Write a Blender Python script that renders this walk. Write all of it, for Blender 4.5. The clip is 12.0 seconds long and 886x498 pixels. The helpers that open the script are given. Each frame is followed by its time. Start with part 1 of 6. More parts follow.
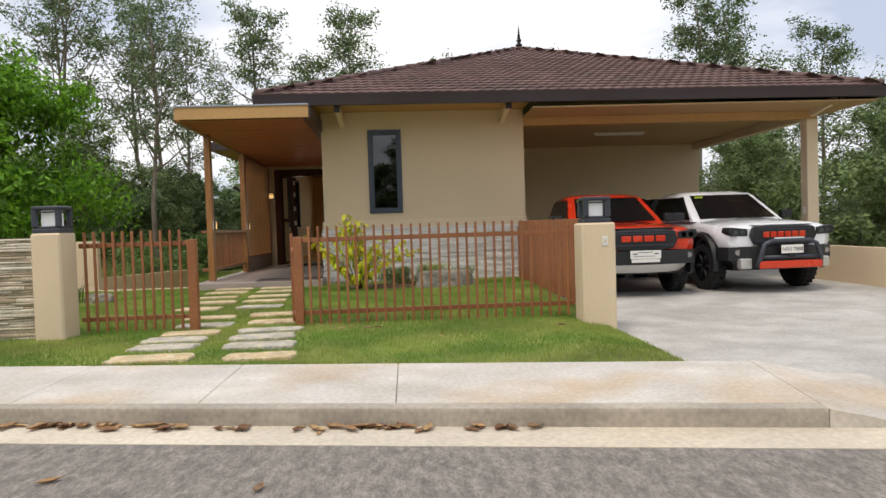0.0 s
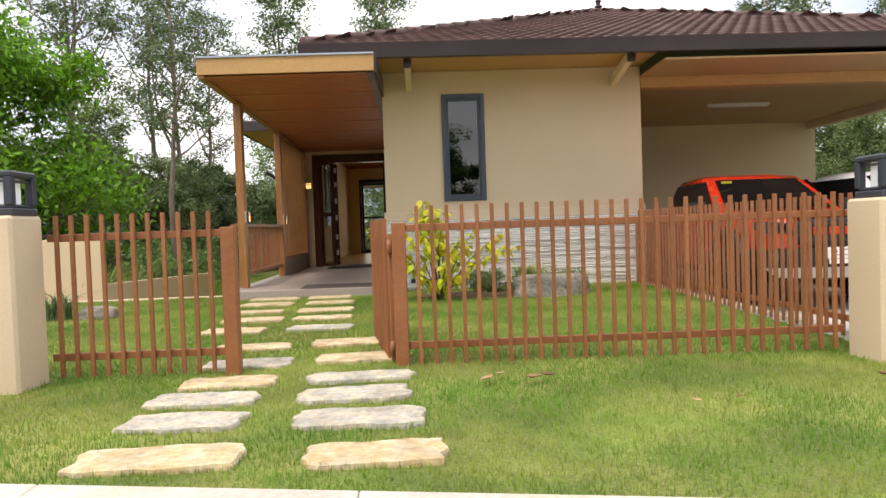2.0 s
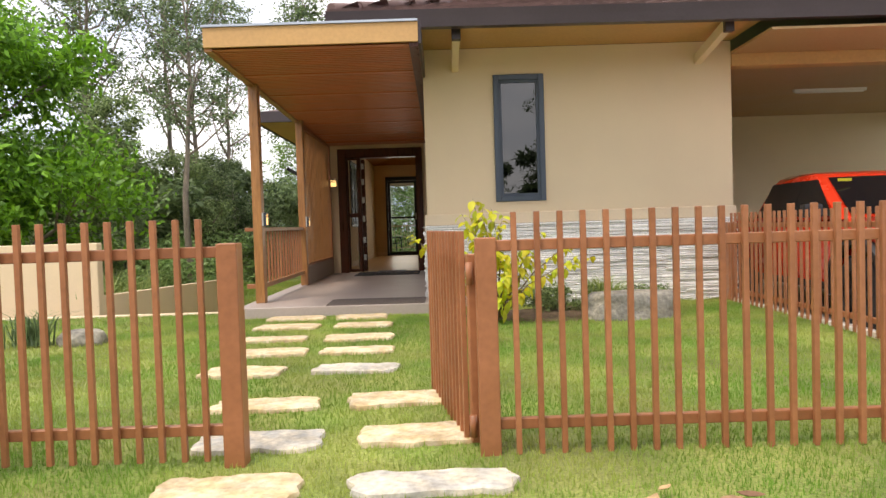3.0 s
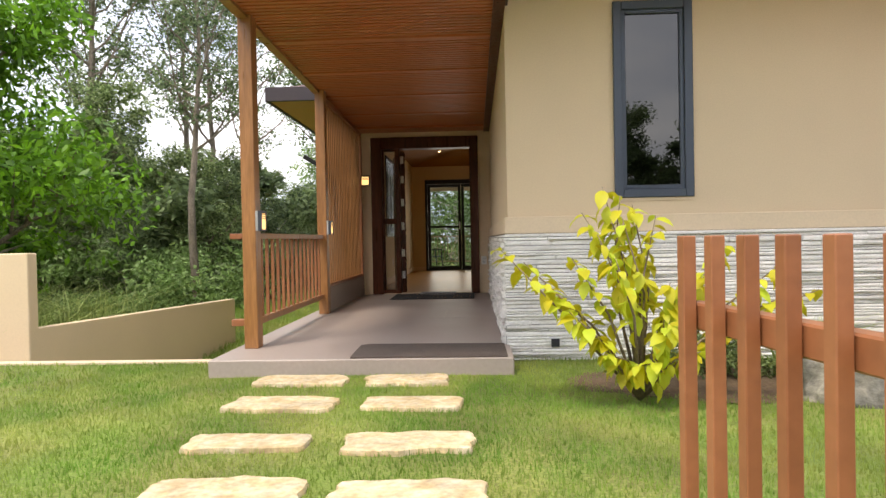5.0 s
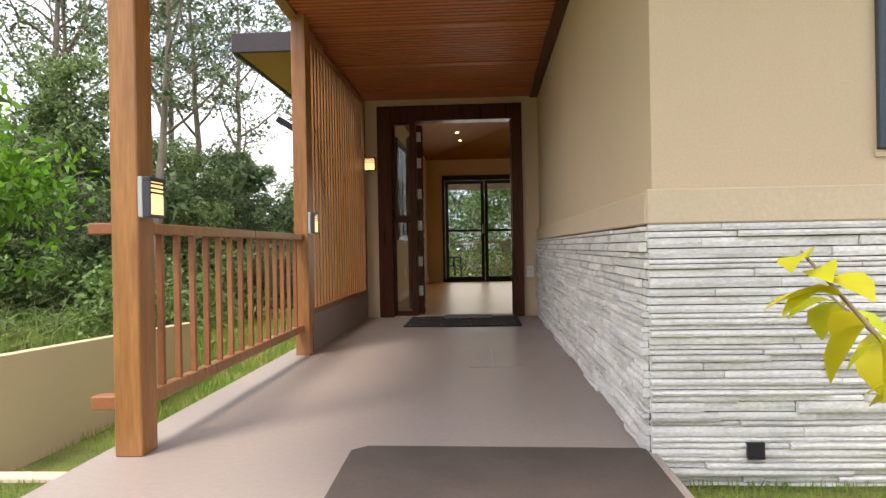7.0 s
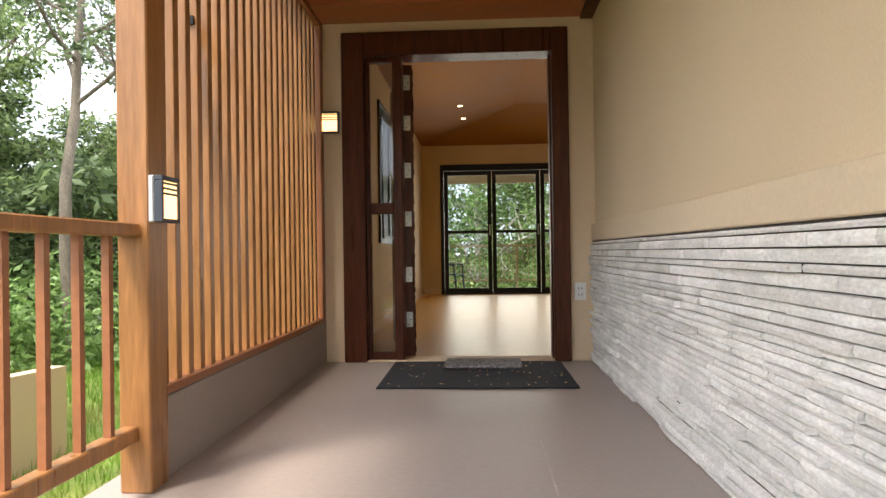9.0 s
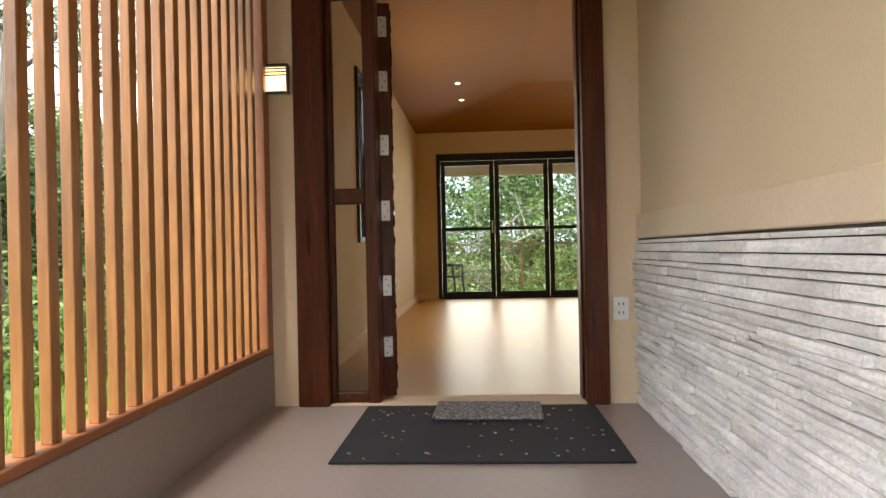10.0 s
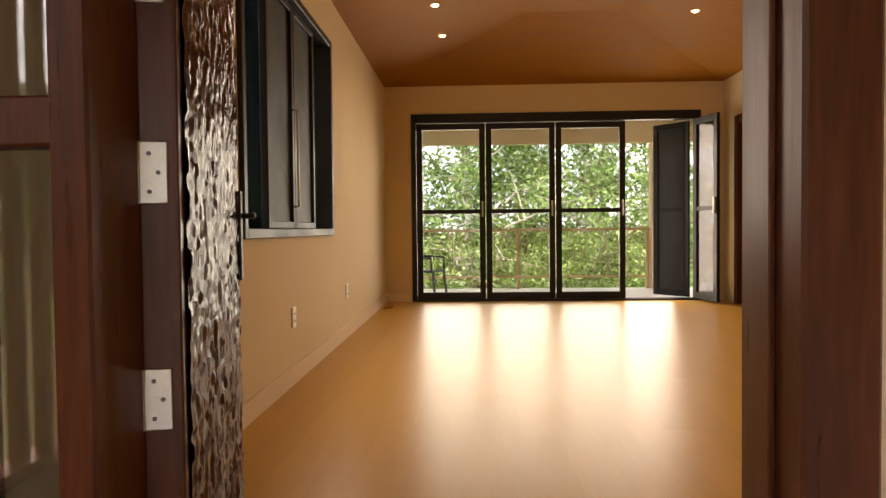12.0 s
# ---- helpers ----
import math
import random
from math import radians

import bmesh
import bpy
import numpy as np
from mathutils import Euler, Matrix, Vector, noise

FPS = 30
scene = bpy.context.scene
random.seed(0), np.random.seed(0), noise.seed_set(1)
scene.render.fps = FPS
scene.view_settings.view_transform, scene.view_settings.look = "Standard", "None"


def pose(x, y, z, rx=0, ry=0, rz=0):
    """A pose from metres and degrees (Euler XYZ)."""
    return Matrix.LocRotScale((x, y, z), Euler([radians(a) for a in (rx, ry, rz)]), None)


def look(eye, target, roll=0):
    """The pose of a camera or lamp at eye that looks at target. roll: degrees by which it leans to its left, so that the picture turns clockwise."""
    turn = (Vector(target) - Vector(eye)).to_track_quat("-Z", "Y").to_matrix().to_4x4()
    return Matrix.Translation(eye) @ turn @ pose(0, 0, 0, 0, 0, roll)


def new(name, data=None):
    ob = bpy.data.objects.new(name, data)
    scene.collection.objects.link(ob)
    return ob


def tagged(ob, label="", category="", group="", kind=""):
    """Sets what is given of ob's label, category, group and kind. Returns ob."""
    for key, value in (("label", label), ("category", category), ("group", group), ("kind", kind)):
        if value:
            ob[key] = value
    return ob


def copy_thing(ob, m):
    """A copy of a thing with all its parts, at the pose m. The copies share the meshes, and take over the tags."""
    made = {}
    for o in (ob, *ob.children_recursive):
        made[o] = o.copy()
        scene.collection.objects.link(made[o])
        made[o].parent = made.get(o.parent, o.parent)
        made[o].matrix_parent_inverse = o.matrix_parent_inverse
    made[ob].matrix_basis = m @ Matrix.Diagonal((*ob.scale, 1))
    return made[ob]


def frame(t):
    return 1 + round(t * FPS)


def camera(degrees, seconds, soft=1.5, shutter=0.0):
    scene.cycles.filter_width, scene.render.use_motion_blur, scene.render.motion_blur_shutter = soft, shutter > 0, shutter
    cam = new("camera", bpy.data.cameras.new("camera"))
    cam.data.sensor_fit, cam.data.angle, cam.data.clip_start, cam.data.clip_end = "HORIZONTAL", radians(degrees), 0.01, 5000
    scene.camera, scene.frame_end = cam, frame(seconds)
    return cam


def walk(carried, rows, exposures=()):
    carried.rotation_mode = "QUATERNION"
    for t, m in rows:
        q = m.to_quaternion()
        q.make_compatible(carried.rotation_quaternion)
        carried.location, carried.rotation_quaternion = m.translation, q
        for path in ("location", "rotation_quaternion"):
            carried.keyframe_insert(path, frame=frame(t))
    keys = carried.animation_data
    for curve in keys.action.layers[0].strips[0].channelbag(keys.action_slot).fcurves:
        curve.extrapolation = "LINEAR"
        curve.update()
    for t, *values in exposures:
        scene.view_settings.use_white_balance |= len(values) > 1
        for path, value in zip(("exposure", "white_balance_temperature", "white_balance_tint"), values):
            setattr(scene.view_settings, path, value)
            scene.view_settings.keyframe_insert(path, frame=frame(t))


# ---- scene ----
cam = camera(65.8, 12.0)
EXPOSURES = [(0, 0.22, 7100, 12), (1.5, 0.42, 7300, 12), (2, 0.76, 7300, 14), (2.5, 0.95, 7300, 15), (3.2, 1.07, 7250, 15), (5, 1.12, 7200, 14), (6.5, 1.2, 7100, 14), (8.5, 1.92, 6900, 12), (10, 2.46, 6900, 12), (11, 2.72, 7300, 13), (11.5, 2.9, 8000, 17), (12, 2.82, 8200, 19)]
PATH = [
    (0, (1.698, -14.323, 0.995), (1.802, -12.327, 0.926), -1.8),
    (0.5, (1.351, -13.634, 0.958), (1.453, -11.637, 0.885), -1.6),
    (1, (1.037, -12.82, 0.929), (1.127, -10.824, 0.855), -1.7),
    (1.5, (0.799, -12.004, 0.909), (0.877, -10.007, 0.838), -1.8),
    (2, (0.586, -11.151, 0.866), (0.642, -9.153, 0.803), -2.0),
    (2.5, (0.386, -10.32, 0.87), (0.41, -8.322, 0.807), -2.0),
    (3, (0.205, -9.428, 0.972), (0.204, -7.429, 0.906), -1.8),
    (5, (-0.306, -6.141, 0.947), (-0.396, -4.144, 0.919), -1.1),
    (5.5, (-0.418, -5.361, 0.928), (-0.52, -3.364, 0.899), -1.0),
    (6, (-0.5, -4.528, 0.918), (-0.607, -2.531, 0.888), -0.9),
    (6.5, (-0.615, -3.775, 0.907), (-0.731, -1.778, 0.889), -1.0),
    (8.5, (-0.965, -0.648, 0.891), (-1.071, 1.349, 0.903), -1.0),
    (9, (-0.96, 0.177, 0.909), (-1.065, 2.174, 0.918), -0.8),
    (9.5, (-0.967, 0.916, 0.935), (-1.072, 2.913, 0.942), -1.1),
    (10, (-0.968, 1.714, 0.94), (-1.076, 3.711, 0.943), -1.2),
    (10.5, (-0.966, 2.498, 0.938), (-1.066, 4.495, 0.905), -1.0),
    (11, (-0.925, 3.32, 1.006), (-1.018, 5.317, 0.957), -1.0),
    (11.5, (-0.923, 4.009, 1.028), (-1.006, 6.007, 0.976), -0.8),
    (12, (-0.902, 4.659, 1.075), (-0.983, 6.657, 1.017), -0.6),
]
walk(cam, [(t, look(eye, target, roll)) for t, eye, target, roll in PATH], EXPOSURES)

# ---- built place ----
# ---- world, sun, exposure ----
SUN_ELEV, SUN_AZ = 62.0, 215.0
world = bpy.data.worlds.new("sky")
scene.world = world
world.use_nodes = True
wn = world.node_tree
wn.nodes.clear()


def wnode(kind, **kw):
    n = wn.nodes.new(kind)
    for k, v in kw.items():
        n.inputs[k].default_value = v
    return n


sky = wn.nodes.new("ShaderNodeTexSky")
sky.sky_type = "NISHITA"
sky.sun_disc = False
sky.sun_elevation, sky.sun_rotation = radians(SUN_ELEV), radians(SUN_AZ)
sky.dust_density = 2.0
wtc = wn.nodes.new("ShaderNodeTexCoord")
wmap = wn.nodes.new("ShaderNodeMapping")
wmap.inputs["Scale"].default_value = (1.0, 1.0, 2.6)
wnoise = wnode("ShaderNodeTexNoise", Scale=2.3, Detail=7.0, Roughness=0.55)
wramp = wn.nodes.new("ShaderNodeValToRGB")
wramp.color_ramp.elements[0].position, wramp.color_ramp.elements[1].position = 0.38, 0.70
wramp.color_ramp.elements[0].color = (4.6, 5.5, 7.3, 1)
wramp.color_ramp.elements[1].color = (11.5, 11.8, 12.2, 1)
wmix = wn.nodes.new("ShaderNodeMix")
wmix.data_type = "RGBA"
wmix.inputs["Factor"].default_value = 0.90
wbg = wnode("ShaderNodeBackground", Strength=0.108)
wout = wn.nodes.new("ShaderNodeOutputWorld")
wn.links.new(wtc.outputs["Generated"], wmap.inputs["Vector"])
wn.links.new(wmap.outputs["Vector"], wnoise.inputs["Vector"])
wn.links.new(wnoise.outputs["Fac"], wramp.inputs["Fac"])
wn.links.new(sky.outputs["Color"], wmix.inputs["A"])
wn.links.new(wramp.outputs["Color"], wmix.inputs["B"])
wn.links.new(wmix.outputs["Result"], wbg.inputs["Color"])
wn.links.new(wbg.outputs["Background"], wout.inputs["Surface"])

sun_data = bpy.data.lights.new("sun", "SUN")
sun_data.energy, sun_data.angle, sun_data.color = 1.3, radians(14), (1.0, 0.95, 0.87)
sun_ob = new("sun", sun_data)
az, el = radians(SUN_AZ), radians(SUN_ELEV)
sun_dir = Vector((math.sin(az) * math.cos(el), math.cos(az) * math.cos(el), math.sin(el)))
sun_ob.matrix_basis = look((0, 0, 30), tuple(Vector((0, 0, 30)) - sun_dir))


def window_light(x0, x1, z0, z1, m, power):
    """Sky light that enters through an opening of that size."""
    ld = bpy.data.lights.new("window_light", "AREA")
    ld.shape, ld.size, ld.size_y, ld.energy, ld.color = "RECTANGLE", x1 - x0, z1 - z0, power, (1.0, 0.95, 0.88)
    lo = new("window_light", ld)
    lo.matrix_basis = m


window_light(-1.7, 2.1, 0.1, 2.6, pose(0.20, 14.97, 1.35, -90, 0, 0), 29)
window_light(8.4, 10.8, 1.1, 2.7, pose(-2.02, 9.55, 1.9, 90, 0, -90), 7)


# ---- materials ----
def material(name, color, rough=0.7, metal=0.0, vary=0.15, fine=60.0, coarse=2.0, bump=0.15, second=None, stretch=(1, 1, 1),
             bump_dist=0.004, random_value=0.0, island=0.0, coat=0.0, translucent=0.0, local=False, rough_vary=0.08, specular=0.5, stains=0.0, stain_color=(0.2, 0.17, 0.13)):
    """A surface with grain at a fine and a coarse scale, relief, and optional stains and piece-to-piece variation."""
    m = bpy.data.materials.new(name)
    m.use_nodes = True
    nt = m.node_tree
    bs = nt.nodes["Principled BSDF"]
    bs.inputs["Roughness"].default_value, bs.inputs["Metallic"].default_value = rough, metal
    bs.inputs["Coat Weight"].default_value = coat
    if local:
        src = nt.nodes.new("ShaderNodeTexCoord").outputs["Object"]
    else:
        src = nt.nodes.new("ShaderNodeNewGeometry").outputs["Position"]
    mp = nt.nodes.new("ShaderNodeMapping")
    mp.inputs["Scale"].default_value = stretch
    nt.links.new(src, mp.inputs["Vector"])

    def nz(scale, detail=5.0):
        n = nt.nodes.new("ShaderNodeTexNoise")
        n.inputs["Scale"].default_value, n.inputs["Detail"].default_value = scale, detail
        nt.links.new(mp.outputs["Vector"], n.inputs["Vector"])
        return n.outputs["Fac"]

    def ramp(fac, a, b, lo=0.3, hi=0.7):
        r = nt.nodes.new("ShaderNodeMapRange")
        r.inputs["From Min"].default_value, r.inputs["From Max"].default_value = lo, hi
        r.inputs["To Min"].default_value, r.inputs["To Max"].default_value = a, b
        nt.links.new(fac, r.inputs["Value"])
        return r.outputs["Result"]

    def mul(a, b):
        n = nt.nodes.new("ShaderNodeMath")
        n.operation = "MULTIPLY"
        nt.links.new(a, n.inputs[0])
        nt.links.new(b, n.inputs[1])
        return n.outputs[0]

    f1, f2 = nz(fine), nz(coarse, 4.0)
    val = mul(ramp(f1, 1 - vary, 1 + vary), ramp(f2, 1 - vary, 1 + vary))
    if random_value:
        val = mul(val, ramp(nt.nodes.new("ShaderNodeObjectInfo").outputs["Random"], 1 - random_value, 1 + random_value, 0, 1))
    if island:
        val = mul(val, ramp(nt.nodes.new("ShaderNodeNewGeometry").outputs["Random Per Island"], 1 - island, 1 + island, 0, 1))
    base = nt.nodes.new("ShaderNodeMix")
    base.data_type = "RGBA"
    base.inputs["A"].default_value = (*color, 1)
    base.inputs["B"].default_value = (*(second or color), 1)
    nt.links.new(ramp(nz(coarse * 1.7, 6.0), 0, 1, 0.38, 0.62), base.inputs["Factor"])
    col = base.outputs["Result"]
    if island and second:
        nt.links.new(nt.nodes.new("ShaderNodeNewGeometry").outputs["Random Per Island"], base.inputs["Factor"])
    if random_value and second:
        nt.links.new(nt.nodes.new("ShaderNodeObjectInfo").outputs["Random"], base.inputs["Factor"])
    if stains:
        st = nt.nodes.new("ShaderNodeMix")
        st.data_type = "RGBA"
        st.inputs["B"].default_value = (*stain_color, 1)
        nt.links.new(ramp(nz(coarse * 0.6, 8.0), 0, stains, 0.52, 0.75), st.inputs["Factor"])
        nt.links.new(col, st.inputs["A"])
        col = st.outputs["Result"]
    hsv = nt.nodes.new("ShaderNodeHueSaturation")
    nt.links.new(col, hsv.inputs["Color"])
    nt.links.new(val, hsv.inputs["Value"])
    nt.links.new(hsv.outputs["Color"], bs.inputs["Base Color"])
    bs.inputs["Specular IOR Level"].default_value = specular
    rr = ramp(f2, max(0.02, rough - rough_vary), min(1, rough + rough_vary))
    nt.links.new(rr, bs.inputs["Roughness"])
    if bump:
        b = nt.nodes.new("ShaderNodeBump")
        b.inputs["Strength"].default_value, b.inputs["Distance"].default_value = bump, bump_dist
        nt.links.new(f1, b.inputs["Height"])
        nt.links.new(b.outputs["Normal"], bs.inputs["Normal"])
    if translucent:
        tr = nt.nodes.new("ShaderNodeBsdfTranslucent")
        nt.links.new(hsv.outputs["Color"], tr.inputs["Color"])
        mx = nt.nodes.new("ShaderNodeMixShader")
        mx.inputs["Fac"].default_value = translucent
        nt.links.new(bs.outputs["BSDF"], mx.inputs[1])
        nt.links.new(tr.outputs["BSDF"], mx.inputs[2])
        nt.links.new(mx.outputs["Shader"], nt.nodes["Material Output"].inputs["Surface"])
    return m


def glow(name, color, strength):
    m = bpy.data.materials.new(name)
    m.use_nodes = True
    bs = m.node_tree.nodes["Principled BSDF"]
    bs.inputs["Base Color"].default_value = (*color, 1)
    bs.inputs["Emission Color"].default_value = (*color, 1)
    bs.inputs["Emission Strength"].default_value = strength
    return m


def glass(name, tint=(0.9, 0.93, 0.93), gloss=0.02, clear=True):
    m = bpy.data.materials.new(name)
    m.use_nodes = True
    nt = m.node_tree
    nt.nodes.remove(nt.nodes["Principled BSDF"])
    t = nt.nodes.new("ShaderNodeBsdfTransparent")
    t.inputs["Color"].default_value = (*tint, 1)
    g = nt.nodes.new("ShaderNodeBsdfGlossy")
    g.inputs["Roughness"].default_value = gloss
    fr = nt.nodes.new("ShaderNodeFresnel")
    fr.inputs["IOR"].default_value = 1.5 if clear else 1.9
    mx = nt.nodes.new("ShaderNodeMixShader")
    nt.links.new(fr.outputs["Fac"], mx.inputs["Fac"])
    nt.links.new(t.outputs["BSDF"], mx.inputs[1])
    nt.links.new(g.outputs["BSDF"], mx.inputs[2])
    nt.links.new(mx.outputs["Shader"], nt.nodes["Material Output"].inputs["Surface"])
    return m


M_WALL = material("beige_render", (0.70, 0.55, 0.365), 0.85, vary=0.04, fine=90, coarse=0.8, bump=0.25, bump_dist=0.002)
M_CAP = material("beige_cap", (0.72, 0.575, 0.40), 0.85, vary=0.04, fine=70, coarse=1.2, bump=0.2)
M_STONE = material("ledge_stone", (0.76, 0.735, 0.695), 0.9, vary=0.13, fine=45, coarse=5, bump=0.7, second=(0.84, 0.82, 0.785), bump_dist=0.008, random_value=0.07, stretch=(1, 1, 2.2))
M_STONE_J = material("ledge_stone_rest", (0.76, 0.735, 0.695), 0.9, vary=0.13, fine=45, coarse=5, bump=0.7, second=(0.84, 0.82, 0.785), bump_dist=0.008, island=0.07, stretch=(1, 1, 2.2))
M_STONE_TAN = material("tan_ledge_stone", (0.50, 0.40, 0.27), 0.9, vary=0.2, fine=40, coarse=4, bump=0.7, second=(0.66, 0.60, 0.50), bump_dist=0.008, random_value=0.15)
M_MORTAR = material("dark_mortar", (0.075, 0.065, 0.055), 0.95, vary=0.2, fine=50, coarse=4, bump=0.3)
M_WOOD = material("brown_wood", (0.30, 0.135, 0.045), 0.34, vary=0.14, fine=14, coarse=2.5, bump=0.12, second=(0.37, 0.17, 0.06), stretch=(6, 6, 0.6))
M_FENCE = material("fence_paint", (0.285, 0.105, 0.042), 0.42, vary=0.10, fine=30, coarse=3, bump=0.1, second=(0.33, 0.13, 0.055), random_value=0.06)
M_CEIL_WOOD = material("fluted_ceiling", (0.50, 0.150, 0.058), 0.42, vary=0.12, fine=20, coarse=1.5, bump=0.1, second=(0.44, 0.155, 0.064), stretch=(0.8, 6, 6))
M_DOOR = material("dark_door_wood", (0.066, 0.018, 0.007), 0.34, vary=0.18, fine=14, coarse=3, bump=0.08, second=(0.088, 0.025, 0.010), stretch=(6, 6, 0.5), specular=0.24)
M_CARVED = material("carved_wood", (0.060, 0.020, 0.008), 0.18, vary=0.25, fine=26, coarse=9, bump=0.2, specular=0.08)
M_PORCH = material("porch_tile", (0.38, 0.318, 0.280), 0.45, vary=0.05, fine=35, coarse=1.0, bump=0.06, stains=0.18, stain_color=(0.33, 0.29, 0.26))
M_LOWWALL = material("taupe_paint", (0.31, 0.252, 0.218), 0.6, vary=0.06, fine=50, coarse=2, bump=0.15)
M_LOWWALL_PALE = material("scratched_tile", (0.46, 0.40, 0.355), 0.6, vary=0.15, fine=60, coarse=4, bump=0.1)
M_CONC = material("pale_concrete", (0.54, 0.49, 0.42), 0.85, vary=0.12, fine=30, coarse=1.4, bump=0.3, second=(0.62, 0.58, 0.525), stains=0.85, stain_color=(0.52, 0.36, 0.20))
M_DRIVE = material("driveway_concrete", (0.41, 0.39, 0.355), 0.8, vary=0.13, fine=25, coarse=1.1, bump=0.25, second=(0.52, 0.50, 0.465), stains=0.6, stain_color=(0.36, 0.34, 0.31))
M_KERB = material("kerb_concrete", (0.40, 0.355, 0.29), 0.9, vary=0.16, fine=28, coarse=1.6, bump=0.4, stains=0.6, stain_color=(0.22, 0.19, 0.15))
M_ROAD = material("brushed_road", (0.205, 0.185, 0.163), 0.9, vary=0.30, fine=30, coarse=6, bump=0.9, second=(0.25, 0.225, 0.197), stretch=(3, 1.3, 1), bump_dist=0.01)
M_GUTTER = material("gutter_concrete", (0.62, 0.55, 0.44), 0.9, vary=0.12, fine=30, coarse=1.3, bump=0.3, stains=0.4, stain_color=(0.45, 0.35, 0.22))
M_SOIL = material("lawn_soil", (0.14, 0.20, 0.035), 0.95, vary=0.35, fine=60, coarse=1.1, bump=0.8, second=(0.22, 0.24, 0.06), bump_dist=0.02)
M_GRASS = material("grass_blade", (0.155, 0.30, 0.035), 0.6, vary=0.18, fine=8, coarse=0.55, bump=0, second=(0.34, 0.40, 0.09), translucent=0.3)
M_ROOF = material("brown_roof_tile", (0.115, 0.066, 0.058), 0.65, vary=0.12, fine=80, coarse=1.2, bump=0.4, second=(0.15, 0.085, 0.075), random_value=0.12)
M_FASCIA = material("dark_fascia", (0.040, 0.027, 0.029), 0.4, vary=0.08, fine=40, coarse=2, bump=0.05)
M_SOFFIT = material("orange_soffit", (0.52, 0.30, 0.115), 0.6, vary=0.06, fine=25, coarse=1.2, bump=0.1)
M_CARCEIL = material("carport_soffit", (0.44, 0.275, 0.13), 0.6, vary=0.05, fine=25, coarse=1.0, bump=0.1)
M_FLASH = material("metal_flashing", (0.42, 0.45, 0.48), 0.35, 0.9, vary=0.06, fine=40, coarse=2, bump=0.05)
M_WINFRAME = material("grey_blue_aluminium", (0.062, 0.078, 0.105), 0.4, 0.2, vary=0.06, fine=60, coarse=3, bump=0.05)
M_BLACK = material("black_aluminium", (0.014, 0.013, 0.013), 0.5, 0.0, vary=0.08, fine=60, coarse=3, bump=0.04, specular=0.3)
# balcony door's insect screen; on the living room casements a painted dark reflection
M_SCREEN_AND_REFL = material("dark_screen_and_reflection", (0.020, 0.022, 0.023), 0.6, vary=0.06, fine=300, coarse=3, bump=0.2)
M_CHARC = material("charcoal_metal", (0.055, 0.062, 0.078), 0.42, 0.3, vary=0.06, fine=60, coarse=3, bump=0.06)
M_STEEL = material("brushed_steel", (0.58, 0.58, 0.56), 0.38, 0.6, vary=0.05, fine=120, coarse=4, bump=0.05)
M_WHITE = material("white_plastic", (0.78, 0.77, 0.73), 0.4, vary=0.02, fine=60, coarse=3, bump=0.02)
M_OPAL = glow("opal_diffuser", (0.85, 0.87, 0.88), 0.12)
M_LAMP = glow("warm_lamp", (1.0, 0.62, 0.24), 0.75)
M_SPOT = glow("downlight", (1.0, 0.72, 0.36), 5.0)
M_MAT = material("dark_rubber_mat", (0.017, 0.020, 0.025), 0.9, vary=0.22, fine=220, coarse=3, bump=0.8, bump_dist=0.004)
M_MATBROWN = material("brown_coir_mat", (0.098, 0.075, 0.063), 0.95, vary=0.2, fine=200, coarse=3, bump=0.8, bump_dist=0.004)
M_RUG = material("grey_woven_rug", (0.10, 0.095, 0.10), 0.95, vary=0.3, fine=240, coarse=42, bump=0.9, second=(0.40, 0.39, 0.39), bump_dist=0.006)
M_FLOOR = material("oak_laminate", (0.52, 0.285, 0.055), 0.34, vary=0.025, fine=9, coarse=1.5, bump=0.0, second=(0.55, 0.305, 0.065), stretch=(4, 0.5, 1), random_value=0.012, rough_vary=0.012, specular=0.30)
M_INWALL = material("cream_room_paint", (0.64, 0.50, 0.29), 0.8, vary=0.03, fine=80, coarse=0.8, bump=0.12, bump_dist=0.002)
M_INCEIL = material("wooden_room_ceiling", (0.27, 0.110, 0.012), 0.7, specular=0.15, vary=0.08, fine=12, coarse=1.2, bump=0.08, stretch=(1, 5, 5))
M_BALC = material("balcony_tile", (0.66, 0.64, 0.61), 0.4, vary=0.06, fine=30, coarse=1, bump=0.05)
M_LEAF_PALE = material("pale_leaf", (0.15, 0.27, 0.07), 0.5, vary=0.15, fine=3, coarse=0.7, bump=0, second=(0.27, 0.39, 0.14), island=0.35, translucent=0.45)
M_BALRAIL = material("tan_rail_paint", (0.50, 0.34, 0.19), 0.5, vary=0.06, fine=40, coarse=3, bump=0.05)
M_PAVE_A = material("cream_sandstone", (0.54, 0.40, 0.215), 0.9, vary=0.22, fine=30, coarse=6, bump=0.9, second=(0.60, 0.50, 0.34), bump_dist=0.008, stains=0.3, stain_color=(0.40, 0.30, 0.18))
M_PAVE_B = material("grey_sandstone", (0.43, 0.41, 0.36), 0.9, vary=0.24, fine=30, coarse=6, bump=0.9, second=(0.56, 0.49, 0.37), bump_dist=0.008, stains=0.3, stain_color=(0.34, 0.28, 0.2))
M_ROCK = material("garden_rock", (0.19, 0.18, 0.155), 0.95, vary=0.3, fine=22, coarse=3, bump=0.9, second=(0.30, 0.275, 0.22), bump_dist=0.02)
M_EARTH = material("bare_earth", (0.13, 0.085, 0.05), 0.95, vary=0.25, fine=30, coarse=4, bump=0.8, bump_dist=0.02)
M_BARK = material("tree_bark", (0.20, 0.165, 0.125), 0.95, vary=0.3, fine=25, coarse=3, bump=0.9, stretch=(3, 3, 0.7), bump_dist=0.02)
